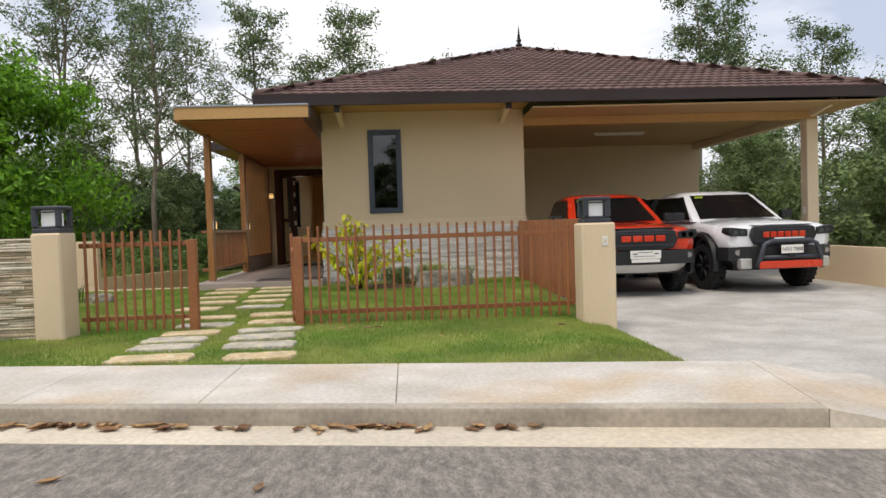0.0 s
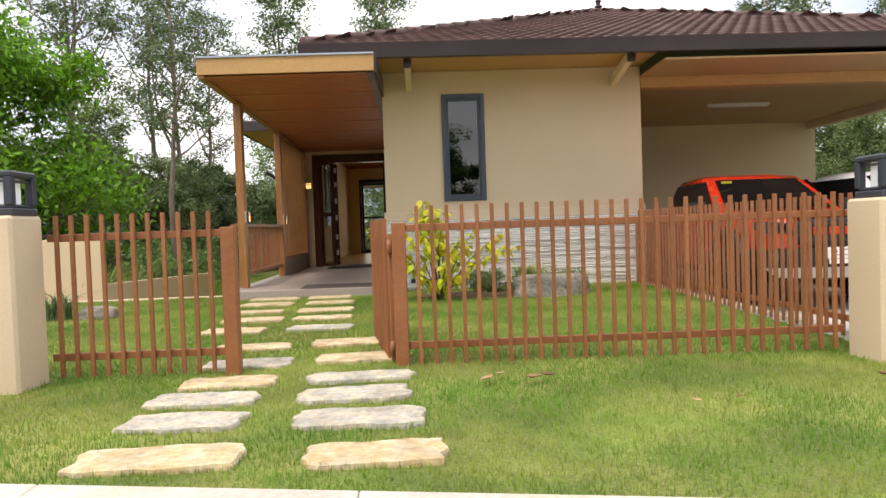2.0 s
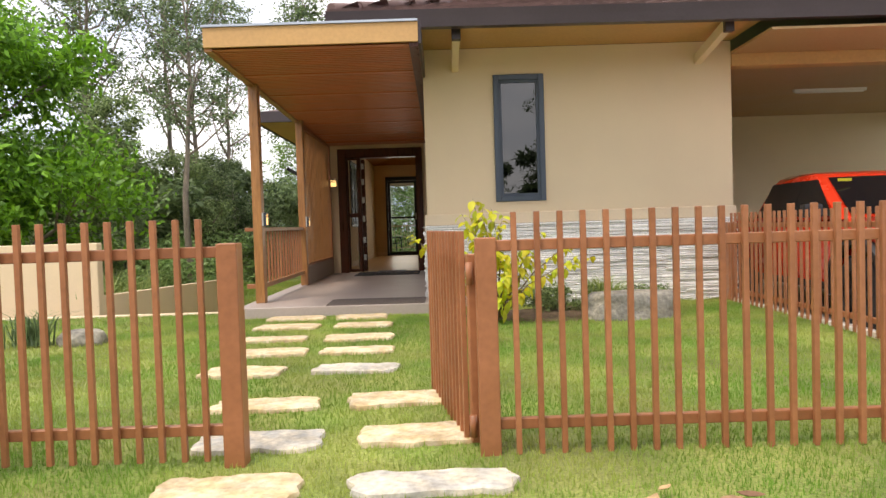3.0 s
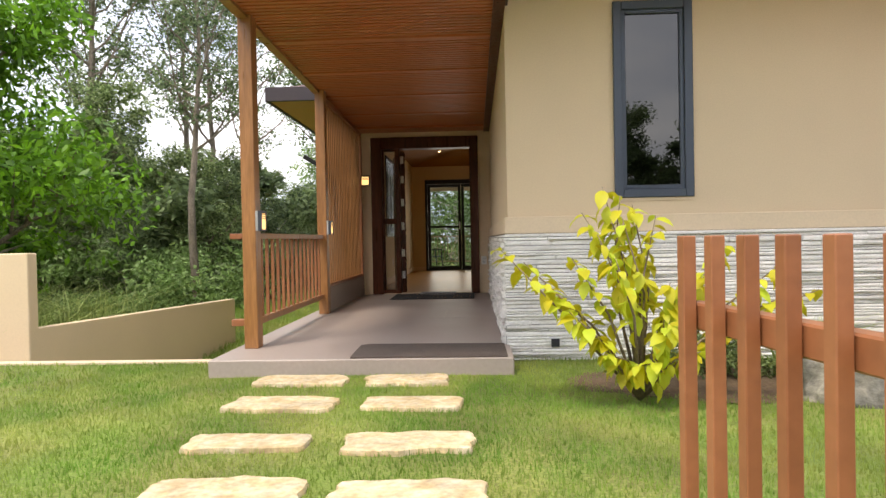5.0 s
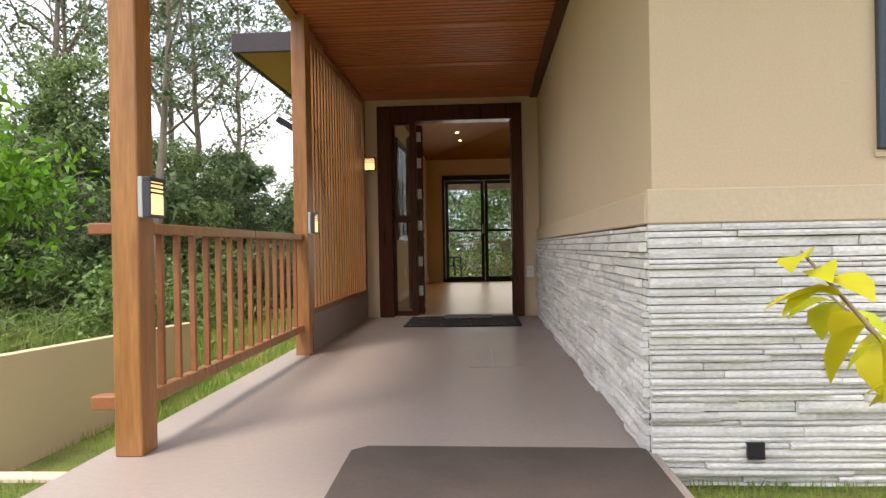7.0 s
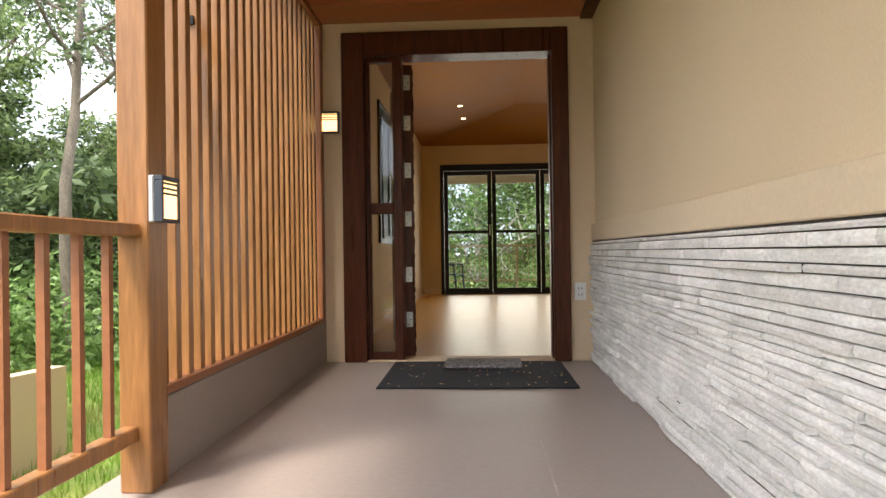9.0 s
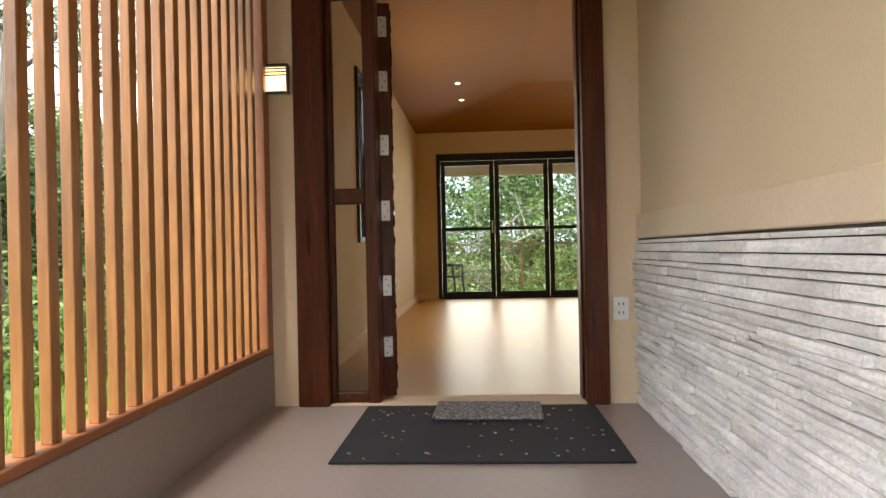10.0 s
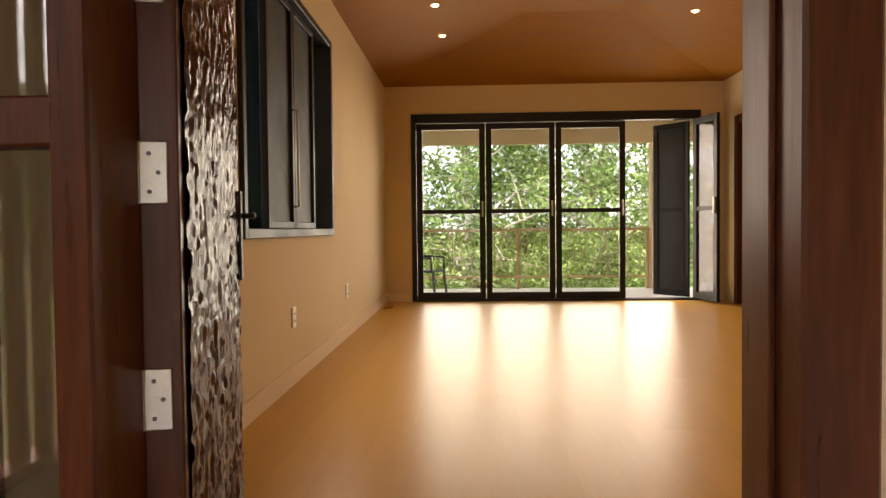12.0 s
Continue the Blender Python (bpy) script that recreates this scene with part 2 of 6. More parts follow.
M_BARK_PALE = material("pale_bark", (0.42, 0.38, 0.32), 0.9, vary=0.25, fine=20, coarse=3, bump=0.7, stretch=(3, 3, 0.7), bump_dist=0.02)
M_LEAF_LIGHT = material("bright_leaf", (0.11, 0.275, 0.022), 0.5, vary=0.15, fine=3, coarse=0.7, bump=0, second=(0.21, 0.43, 0.03), island=0.35, translucent=0.35)
M_LEAF_MID = material("green_leaf", (0.125, 0.20, 0.066), 0.55, vary=0.15, fine=3, coarse=0.5, bump=0, second=(0.24, 0.31, 0.125), island=0.45, translucent=0.4)
M_LEAF_DARK = material("dark_leaf", (0.095, 0.152, 0.066), 0.55, vary=0.15, fine=3, coarse=0.5, bump=0, second=(0.18, 0.245, 0.105), island=0.4, translucent=0.38)
M_LEAF_YEL = material("yellow_leaf", (0.74, 0.64, 0.030), 0.5, vary=0.1, fine=6, coarse=1.5, bump=0, second=(0.46, 0.56, 0.045), random_value=0.2, translucent=0.4)
M_LEAF_YEL_J = material("yellow_foliage", (0.74, 0.62, 0.030), 0.5, vary=0.1, fine=6, coarse=1.5, bump=0, second=(0.46, 0.56, 0.045), island=0.2, translucent=0.4)
M_TWIG = material("grey_twig", (0.22, 0.17, 0.12), 0.9, vary=0.2, fine=40, coarse=5, bump=0.4)
M_DRY = material("dry_leaf", (0.26, 0.12, 0.06), 0.8, vary=0.3, fine=30, coarse=4, bump=0.4, second=(0.36, 0.24, 0.12), random_value=0.3)
M_TALLGRASS = material("tall_grass", (0.22, 0.33, 0.07), 0.6, vary=0.2, fine=4, coarse=1, bump=0, second=(0.36, 0.42, 0.15), island=0.3, translucent=0.35)
M_GLASS = glass("clear_glass")
M_DARKGLASS = glass("tinted_glass", (0.05, 0.055, 0.06), 0.01, False)
M_RED = material("red_car_paint", (0.62, 0.035, 0.012), 0.25, vary=0.03, fine=200, coarse=2, bump=0, coat=1.0)
M_WHITECAR = material("white_car_paint", (0.84, 0.85, 0.87), 0.25, vary=0.02, fine=200, coarse=2, bump=0, coat=1.0)
M_CARBLACK = material("black_car_plastic", (0.011, 0.0115, 0.013), 0.5, vary=0.1, fine=100, coarse=4, bump=0.1)
M_TYRE = material("tyre_rubber", (0.016, 0.016, 0.017), 0.8, vary=0.15, fine=80, coarse=5, bump=0.3)
# near-black colour and weak specular stand for glass reflecting the dark carport ceiling
M_CARGLASS = material("car_window", (0.006, 0.0065, 0.008), 0.05, vary=0.03, fine=10, coarse=2, bump=0)
M_CARGLASS.node_tree.nodes["Principled BSDF"].inputs["Specular IOR Level"].default_value = 0.22
M_HEAD = material("headlight_lens", (0.30, 0.32, 0.34), 0.08, 0.6, vary=0.3, fine=30, coarse=12, bump=0.05, coat=1.0)
M_INK = material("black_ink", (0.02, 0.02, 0.025), 0.6, vary=0.02, fine=60, coarse=3, bump=0)


# ---- building tools ----
def box(bm, x0, x1, y0, y1, z0, z1, bevel=0.0, seg=1):
    r = bmesh.ops.create_cube(bm, size=1.0)
    vs = r["verts"]
    for v in vs:
        v.co = Vector(((x0 + x1) / 2 + v.co.x * (x1 - x0), (y0 + y1) / 2 + v.co.y * (y1 - y0), (z0 + z1) / 2 + v.co.z * (z1 - z0)))
    if bevel:
        es = list({e for v in vs for e in v.link_edges})
        bmesh.ops.bevel(bm, geom=es, offset=bevel, segments=seg, affect="EDGES", profile=0.7)
    return bm


def boxes(*rows, bevel=0.0):
    bm = bmesh.new()
    for r in rows:
        box(bm, *r, bevel=bevel)
    return bm


def tube(bm, path, radii, sides=8, cap=True):
    """A round tapered pipe along a list of points."""
    rings = []
    pts = [Vector(p) for p in path]
    for i, p in enumerate(pts):
        d = (pts[min(i + 1, len(pts) - 1)] - pts[max(i - 1, 0)]).normalized()
        a = d.orthogonal().normalized() if i == 0 else (a - d * a.dot(d)).normalized()
        b = d.cross(a)
        r = radii[i] if hasattr(radii, "__len__") else radii
        rings.append([bm.verts.new(p + (a * math.cos(2 * math.pi * k / sides) + b * math.sin(2 * math.pi * k / sides)) * r) for k in range(sides)])
    for r0, r1 in zip(rings, rings[1:]):
        for k in range(sides):
            bm.faces.new((r0[k], r0[(k + 1) % sides], r1[(k + 1) % sides], r1[k])).smooth = True
    if cap:
        bm.faces.new(rings[0][::-1])
        bm.faces.new(rings[-1])
    return bm


def cyl(bm, centre, axis, r, length, sides=16, r2=None):
    a = Vector(axis).normalized() * length / 2
    c = Vector(centre)
    return tube(bm, [c - a, c + a], [r, r if r2 is None else r2], sides)


def prism(bm, outline, y0, y1):
    """An outline of (x, z) drawn out from y0 to y1."""
    a = [bm.verts.new((x, y0, z)) for x, z in outline]
    b = [bm.verts.new((x, y1, z)) for x, z in outline]
    n = len(a)
    for i in range(n):
        bm.faces.new((a[i], a[(i + 1) % n], b[(i + 1) % n], b[i]))
    bm.faces.new(a[::-1])
    bm.faces.new(b)
    bmesh.ops.recalc_face_normals(bm, faces=bm.faces)
    return bm


def part(name, bm, mat, parent=None, label=""):
    me = bpy.data.meshes.new(name)
    bmesh.ops.recalc_face_normals(bm, faces=bm.faces) if len(bm.faces) < 4000 else None
    bm.to_mesh(me)
    bm.free()
    me.materials.append(mat)
    ob = new(name, me)
    ob.parent = parent
    if label:
        ob["label"] = label
    return ob


def raw(name, verts, faces, mat, parent=None, smooth=False):
    me = bpy.data.meshes.new(name)
    me.from_pydata(verts, [], faces)
    me.materials.append(mat)
    if smooth:
        me.polygons.foreach_set("use_smooth", [True] * len(me.polygons))
    ob = new(name, me)
    ob.parent = parent
    return ob


def thing(name, label, category, group="", kind=""):
    return tagged(new(name), label, category, group, kind)


def setting(name, bm, mat, label, category, kind="structure"):
    return tagged(part(name, bm, mat), label, category, kind=kind)


def words(text, size, mat, parent, m, name="lettering", depth=0.001):
    cu = bpy.data.curves.new(name, "FONT")
    cu.body, cu.size, cu.extrude, cu.align_x, cu.align_y = text, size, depth, "CENTER", "CENTER"
    ob0 = new("tmp_text", cu)
    bpy.context.view_layer.update()
    me = bpy.data.meshes.new_from_object(ob0)
    bpy.data.objects.remove(ob0)
    me.materials.clear()
    me.materials.append(mat)
    ob = new(name, me)
    ob.parent = parent
    ob.matrix_basis = m
    return ob

# ---- ground, road, pavement ----
LAWN, DRIVE = -0.14, -0.33
gm = bmesh.new()
bmesh.ops.create_grid(gm, x_segments=40, y_segments=40, size=400)
for v in gm.verts:
    v.co.z = -1.3 if (v.co.x < 0 and v.co.y > -1) else -0.9
setting("ground", gm, M_SOIL, "green grassy ground stretching away under the trees", "ground")

STREET = pose(1.33, -10.165, 0, 0, 0, -9.6)


def street(name, x0, x1, v0, v1, z0, z1, mat, label, category, bevel=0.0):
    bm = box(bmesh.new(), x0, x1, v0, v1, z0, z1, bevel)
    bmesh.ops.transform(bm, matrix=STREET, verts=bm.verts)
    return setting(name, bm, mat, label, category)


street("road", -60, 60, -9, -0.36, -1.1, -0.215, M_ROAD, "grey brushed concrete road with worn surface", "road")
street("gutter", -60, 60, -0.36, 0.0, -0.5, -0.211, M_GUTTER, "pale concrete gutter strip along the kerb", "gutter")
pav = tagged(new("pavement"), "pale concrete pavement slabs with cracks and rusty stains", "pavement", kind="structure")
for i, (a, b) in enumerate([(-14, -8.1), (-8.1, -5.2), (-5.2, -3.75), (-3.75, -2.35), (-2.35, -1.03), (-1.03, 0.27), (0.27, 2.75)]):
    bm = box(bmesh.new(), a + 0.002, b - 0.002, 0.13, 1.36, -0.5, -0.103, 0.006)
    for v in bm.verts:
        if v.co.x < 2.7:
            v.co.x -= 0.17 * v.co.y  # the joints run square to the house, not to the street
    bmesh.ops.transform(bm, matrix=STREET, verts=bm.verts)
    part("slab", bm, M_CONC, pav)
kerb = tagged(new("kerb"), "weathered grey concrete kerb beside the road", "kerb", kind="structure")
for a, b in [(-14, -8.1), (-8.1, -4.4), (-4.4, 2.752)]:
    bm = box(bmesh.new(), a + 0.003, b - 0.003, 0.0, 0.128, -0.5, -0.100, 0.018, 2)
    bmesh.ops.transform(bm, matrix=STREET, verts=bm.verts)
    part("kerbstone", bm, M_KERB, kerb)
bm = bmesh.new()
prism(bm, [(2.75, -0.5), (2.75, -0.105), (3.25, -0.205), (3.6, -0.23), (3.6, -0.5)], 0.0, 1.42)
bmesh.ops.transform(bm, matrix=STREET, verts=bm.verts)
part("ramp", bm, M_CONC, kerb)


def sheet(outline, z0, heights, name, mat, label, category, cuts=24):
    """A sheet over a four-cornered outline whose height is given by a function of x and y."""
    bm = bmesh.new()
    (ax, ay), (bx, by), (cx, cy), (dx, dy) = outline
    rows = []
    for j in range(cuts + 1):
        s = j / cuts
        row = []
        for i in range(cuts + 1):
            r = i / cuts
            x = (ax * (1 - r) + bx * r) * (1 - s) + (dx * (1 - r) + cx * r) * s
            y = (ay * (1 - r) + by * r) * (1 - s) + (dy * (1 - r) + cy * r) * s
            row.append(bm.verts.new((x, y, heights(x, y))))
        rows.append(row)
    for r0, r1 in zip(rows, rows[1:]):
        for i in range(cuts):
            bm.faces.new((r0[i], r0[i + 1], r1[i + 1], r1[i])).smooth = True
    rim = [e for e in bm.edges if e.is_boundary]
    out = bmesh.ops.extrude_edge_only(bm, edges=rim)
    for v in [g for g in out["geom"] if isinstance(g, bmesh.types.BMVert)]:
        v.co.z = z0
    return setting(name, bm, mat, label, category)


def lawn_z(x, y):
    edge = max(0.0, min(1.0, (x - 3.55) / 0.7)) * max(0.0, min(1.0, (-5.6 - y) / 0.6))
    return LAWN + 0.02 * math.sin(x * 1.3) * math.sin(y * 0.9) - 0.13 * edge


sheet([(-14, -6.42), (3.98, -9.35), (4.02, -0.02), (-14, -0.02)], -0.45, lawn_z, "lawn", M_SOIL, "trimmed green lawn in the front garden", "lawn", 60)

def side_z(x, y):
    """The ground beside the porch rises gently towards the woods."""
    return -1.2 + 0.62 * max(0.0, min(1.0, (y - 1.0) / 9.0))


sheet([(-32, 0.07), (-2.36, 0.07), (-2.36, 32), (-32, 32)], -1.5, side_z, "side_lawn", M_SOIL, "green grass beside the porch", "lawn", 30)
sheet([(3.78, -11.2), (13, -12.4), (11.5, 6.2), (3.78, 6.2)], -0.5, lambda x, y: DRIVE + 0.055 * max(0.0, min(1.0, (-7.5 - y) / 2.5)), "driveway", M_DRIVE, "light grey concrete driveway leading into the carport", "driveway", 20)
setting("garden_edging", boxes((4.0, 4.10, -6.18, -0.03, -0.45, -0.085), bevel=0.006), M_CONC, "white concrete edging under the side fence", "edging")

# ---- house ----
WX, WY, TOP = 4.207, 5.873, 3.38
bw = boxes((0, 0.95, 0, 0.2, -0.4, TOP), (1.64, WX, 0, 0.2, -0.4, TOP), (0.95, 1.64, 0, 0.2, -0.4, 1.285), (0.95, 1.64, 0, 0.2, 3.012, TOP))
setting("wall_front", bw, M_WALL, "beige rendered house wall with a tall window", "wall")
setting("wall_porch", boxes((0, 0.2, 0.2, WY, -0.4, TOP)), M_WALL, "beige rendered wall along the porch", "wall")
setting("wall_carport_side", boxes((WX - 0.2, WX, 0.2, 6.1, -0.4, TOP)), M_WALL, "beige rendered wall beside the carport", "wall")
setting("wall_carport_back", boxes((WX, 10.53, 5.9, 6.1, -0.4, 3.2)), M_WALL, "beige rendered back wall of the carport", "wall")
setting("room_partition", boxes((0.2, WX - 0.2, 3.4, 3.5, -0.1, TOP)), M_WALL, "plain wall inside the front room", "wall")
setting("room_slab", boxes((0.2, WX - 0.2, 0.2, 6.0, -0.4, -0.01), (0.2, WX - 0.2, 0.2, 6.0, TOP, TOP + 0.05)), M_WALL, "plain floor and ceiling of the front room", "floor")
# door wall with opening
DX0, DX1, DZ = -2.089, -0.211, 2.75
dw = boxes((-2.36, DX0, WY, WY + 0.18, -0.3, 3.4), (DX1, 0.2, WY, WY + 0.18, -0.3, 3.4), (DX0, DX1, WY, WY + 0.18, DZ, 3.4))
setting("wall_door", dw, M_WALL, "beige rendered wall around the entrance door", "wall")
# plinth cap (a projecting band above the stone)
cap = bmesh.new()
box(cap, -0.03, WX + 0.03, -0.035, -0.001, 0.985, 1.135, 0.006)
part_cap = setting("trim_front", cap, M_CAP, "beige rendered band above the stone cladding", "trim")
setting("trim_porch", boxes((-0.035, -0.001, -0.001, WY - 0.002, 0.985, 1.125), bevel=0.006), M_CAP, "beige rendered band along the porch wall", "trim")

# ---- roof of the front block: a hip roof with a finial ----
EX0, EX1, EY0, EY1, EZ = -1.034, 11.15, -1.223, 14.3, 3.53
AX, AY, AZ = 5.28, 6.48, 6.25
roof = bmesh.new()
c = [roof.verts.new(p) for p in ((EX0, EY0, EZ), (EX1, EY0, EZ - 0.06), (EX1, EY1, EZ - 0.06), (EX0, EY1, EZ), (AX, AY, AZ))]
for i in range(4):
    roof.faces.new((c[i], c[(i + 1) % 4], c[4]))
roof_ob = setting("roof", roof, M_ROOF, "brown hipped roof of scalloped metal tiles", "roof")
fas = tagged(new("fascia"), "dark brown metal gutter and fascia along the eaves", "fascia", kind="structure")
for a, b in (((EX0, EY0), (EX1, EY0)), ((EX0, EY0), (EX0, 4.95)), ((EX1, EY0), (EX1, EY1))):
    bm = bmesh.new()
    dz = 0.06
    if a[1] == b[1]:
        prof = [(-0.06, -0.20), (0.05, -0.20), (0.05, 0.0), (-0.09, 0.0), (-0.075, -0.09)]
        v0 = [bm.verts.new((a[0] - 0.06, a[1] + y, EZ + z)) for y, z in prof]
        v1 = [bm.verts.new((b[0] + 0.06, b[1] + y, EZ + z - dz)) for y, z in prof]
    else:
        s = 1 if a[0] == EX0 else -1
        drop = 0 if a[0] == EX0 else dz
        v0 = [bm.verts.new((a[0] + s * x, a[1] - 0.0, EZ + z - drop)) for x, z in [(-0.06, -0.20), (0.05, -0.20), (0.05, 0.0), (-0.09, 0.0), (-0.075, -0.09)]]
        v1 = [bm.verts.new((b[0] + s * x, b[1], EZ + z - drop)) for x, z in [(-0.06, -0.20), (0.05, -0.20), (0.05, 0.0), (-0.09, 0.0), (-0.075, -0.09)]]
    for i in range(5):
        bm.faces.new((v0[i], v0[(i + 1) % 5], v1[(i + 1) % 5], v1[i]))
    bm.faces.new(v0[::-1])
    bm.faces.new(v1)
    part("gutter_run", bm, M_FASCIA, fas)
setting("soffit", boxes((EX0 + 0.05, WX, EY0 + 0.05, 0.0, 3.385, 3.41), (EX0 + 0.05, 0.0, 0.0, 5.6, 3.385, 3.41)), M_SOFFIT, "warm tan boarded soffit under the eaves", "soffit")
setting("ceiling_carport", boxes((WX, EX1 - 0.05, EY0 + 0.05, 6.1, 3.20, 3.23)), M_CARCEIL, "tan boarded carport ceiling", "ceiling")
setting("carport_beam", boxes((WX, 10.55, -0.02, 0.2, 3.03, 3.199), bevel=0.006), M_SOFFIT, "tan beam across the carport front", "beam")
setting("carport_side_beam", boxes((10.33, 10.55, 0.2, 6.1, 3.02, 3.199), bevel=0.006), M_CAP, "beige beam along the carport's open side", "beam")
fin = bmesh.new()
for z0, z1, r0, r1 in ((0, 0.16, 0.09, 0.075), (0.16, 0.2, 0.10, 0.10), (0.2, 0.30, 0.055, 0.05), (0.30, 0.34, 0.075, 0.075), (0.34, 0.78, 0.05, 0.004)):
    tube(fin, [(AX, AY, AZ - 0.05 + z0), (AX, AY, AZ - 0.05 + z1)], [r0, r1], 12)
tagged(part("finial", fin, M_FASCIA), "dark pointed metal finial on the roof peak", "finial")

# ---- porch ----
setting("porch_floor", boxes((-2.475, -0.001, -0.70, WY, -1.3, 0.0), bevel=0.008), M_PORCH, "greyish mauve porch floor with a raised edge", "porch floor")
# canopy
CX0, CX1, CY0, CY1 = -2.345, -0.002, -1.78, WY
setting("canopy_roof", boxes((CX0, CX1, CY0, CY1, 3.10, 3.22)), M_SOFFIT, "flat wooden porch canopy", "canopy")


def canopy_z(y):
    """The canopy's underside falls gently towards the entrance."""
    return 3.015 - 0.0205 * (y - CY0)


def sloped(bm, drop=0.0):
    """Lowers the bottom of a board to the canopy's falling underside."""
    for v in bm.verts:
        if v.co.z < 3.05:
            v.co.z += canopy_z(v.co.y) - 3.015 - drop
    return bm


setting("canopy_fascia", boxes((CX0 - 0.03, CX1, CY0 - 0.03, CY0 - 0.001, 3.02, 3.24), bevel=0.004), M_SOFFIT, "tan painted fascia board of the canopy", "fascia")
setting("canopy_side_fascia", sloped(boxes((CX0 - 0.03, CX0 + 0.06, CY0, CY1, 2.985, 3.24))), M_WOOD, "brown wooden trim along the canopy's open side", "fascia")
setting("canopy_flashing", boxes((CX0 - 0.045, CX1, CY0 - 0.05, CY1, 3.241, 3.266)), M_FLASH, "grey metal flashing on the canopy's edge", "flashing")
flute = bmesh.new()
FL0, FL1, BAY = CX0 + 0.061, CX1 - 0.101, 1.22
BACK = CY1 - 0.42
prof = []
y = CY0 + 0.002
while y < BACK - 0.07:
    if (y - CY0) % BAY < 0.10:
        prof += [(y, -0.012), (y + 0.098, -0.012), (y + 0.1, 0.03)]
        y += 0.102
    else:
        prof += [(y, 0.0), (y + 0.046, 0.0), (y + 0.050, 0.036), (y + 0.078, 0.036)]
        y += 0.08
prof += [(BACK, 0.03), (BACK + 0.001, -0.02), (CY1 - 0.001, -0.02)]
lo = [(flute.verts.new((FL0, y, canopy_z(y) + z)), flute.verts.new((FL1, y, canopy_z(y) + z))) for y, z in prof]
for (a, b), (d, e) in zip(lo, lo[1:]):
    flute.faces.new((a, b, e, d))
setting("ceiling_porch", flute, M_CEIL_WOOD, "reddish brown reeded wooden ceiling panels above the porch", "ceiling")
setting("canopy_beam", sloped(boxes((CX1 - 0.10, CX1, CY0, CY1, 2.975, 3.098))), M_DOOR, "dark brown beam along the canopy and wall", "beam")

setting("canopy_side_board", boxes((-0.001, 0.03, CY0, -0.04, 3.0, 3.24), bevel=0.004), M_FASCIA, "dark brown board on the canopy's side", "fascia")

# ---- living room ----
RX0, RX1, RY0, RY1, RZ = -2.16, 2.78, WY + 0.18, 14.80, 3.18
fl = tagged(new("floor"), "glossy honey-coloured laminate floor", "floor", kind="structure")
bm = boxes((RX0, RX1, RY0, RY1 + 0.2, -0.3, -0.006))
part("underlay", bm, M_FLOOR, fl)
IW = (8.35, 10.80, 1.03, 2.76)
setting("wall_west", boxes((RX0 - 0.2, RX0, RY0, IW[0], -0.3, 3.6), (RX0 - 0.2, RX0, IW[1], RY1 + 0.2, -0.3, 3.6), (RX0 - 0.2, RX0, IW[0], IW[1], -0.3, IW[2]), (RX0 - 0.2, RX0, IW[0], IW[1], IW[3], 3.6)), M_INWALL, "cream painted living room wall with a window", "wall")
BX0, BX1, BZ = -1.77, 2.45, 2.77
setting("wall_north", boxes((RX0, BX0, RY1, RY1 + 0.2, -0.3, 3.6), (BX1, RX1 + 0.2, RY1, RY1 + 0.2, -0.3, 3.6), (BX0, BX1, RY1, RY1 + 0.2, BZ, 3.6)), M_INWALL, "cream painted wall round the glazed folding doors", "wall")
setting("wall_east", boxes((RX1, RX1 + 0.2, RY0 - 0.18, 13.25, -0.3, 3.9), (RX1, RX1 + 0.2, 14.35, RY1, -0.3, 3.9), (RX1, RX1 + 0.2, 13.25, 14.35, 2.6, 3.9)), M_INWALL, "cream painted living room wall with a doorway", "wall")
setting("wall_south", boxes((0.2, RX1, WY, WY + 0.18, -0.3, 3.9), (-2.36, -0.0, WY + 0.18, WY + 0.19, 2.76, 3.9)), M_INWALL, "cream painted inner wall beside the entrance", "wall")
cl = bmesh.new()
sl = 0.24
ins = 1.9
o = [(RX0, RY0), (RX1, RY0), (RX1, RY1), (RX0, RY1)]
i4 = [(RX0 + ins, RY0 + ins), (RX1 - ins, RY0 + ins), (RX1 - ins, RY1 - ins), (RX0 + ins, RY1 - ins)]
a = [cl.verts.new((x, y, RZ)) for x, y in o]
b = [cl.verts.new((x, y, RZ + sl * ins)) for x, y in i4]
for k in range(4):
    cl.faces.new((a[k], a[(k + 1) % 4], b[(k + 1) % 4], b[k]))
cl.faces.new(b)
a2 = [cl.verts.new((x, y, RZ + 0.06)) for x, y in o]
b2 = [cl.verts.new((x, y, RZ + sl * ins + 0.06)) for x, y in i4]
for k in range(4):
    cl.faces.new((a2[k], b2[k], b2[(k + 1) % 4], a2[(k + 1) % 4]))
    cl.faces.new((a[k], a2[k], a2[(k + 1) % 4], a[(k + 1) % 4]))
cl.faces.new(b2[::-1])
setting("ceiling_living_room", cl, M_INCEIL, "orange-brown vaulted wooden ceiling", "ceiling")
setting("baseboard", boxes((RX0, RX0 + 0.02, RY0, RY1, 0.0, 0.13), (RX0, BX0 - 0.01, RY1 - 0.014, RY1, 0.0, 0.12), (BX1 + 0.01, RX1, RY1 - 0.014, RY1, 0.0, 0.12)), M_CAP, "cream baseboard along the living room walls", "baseboard")
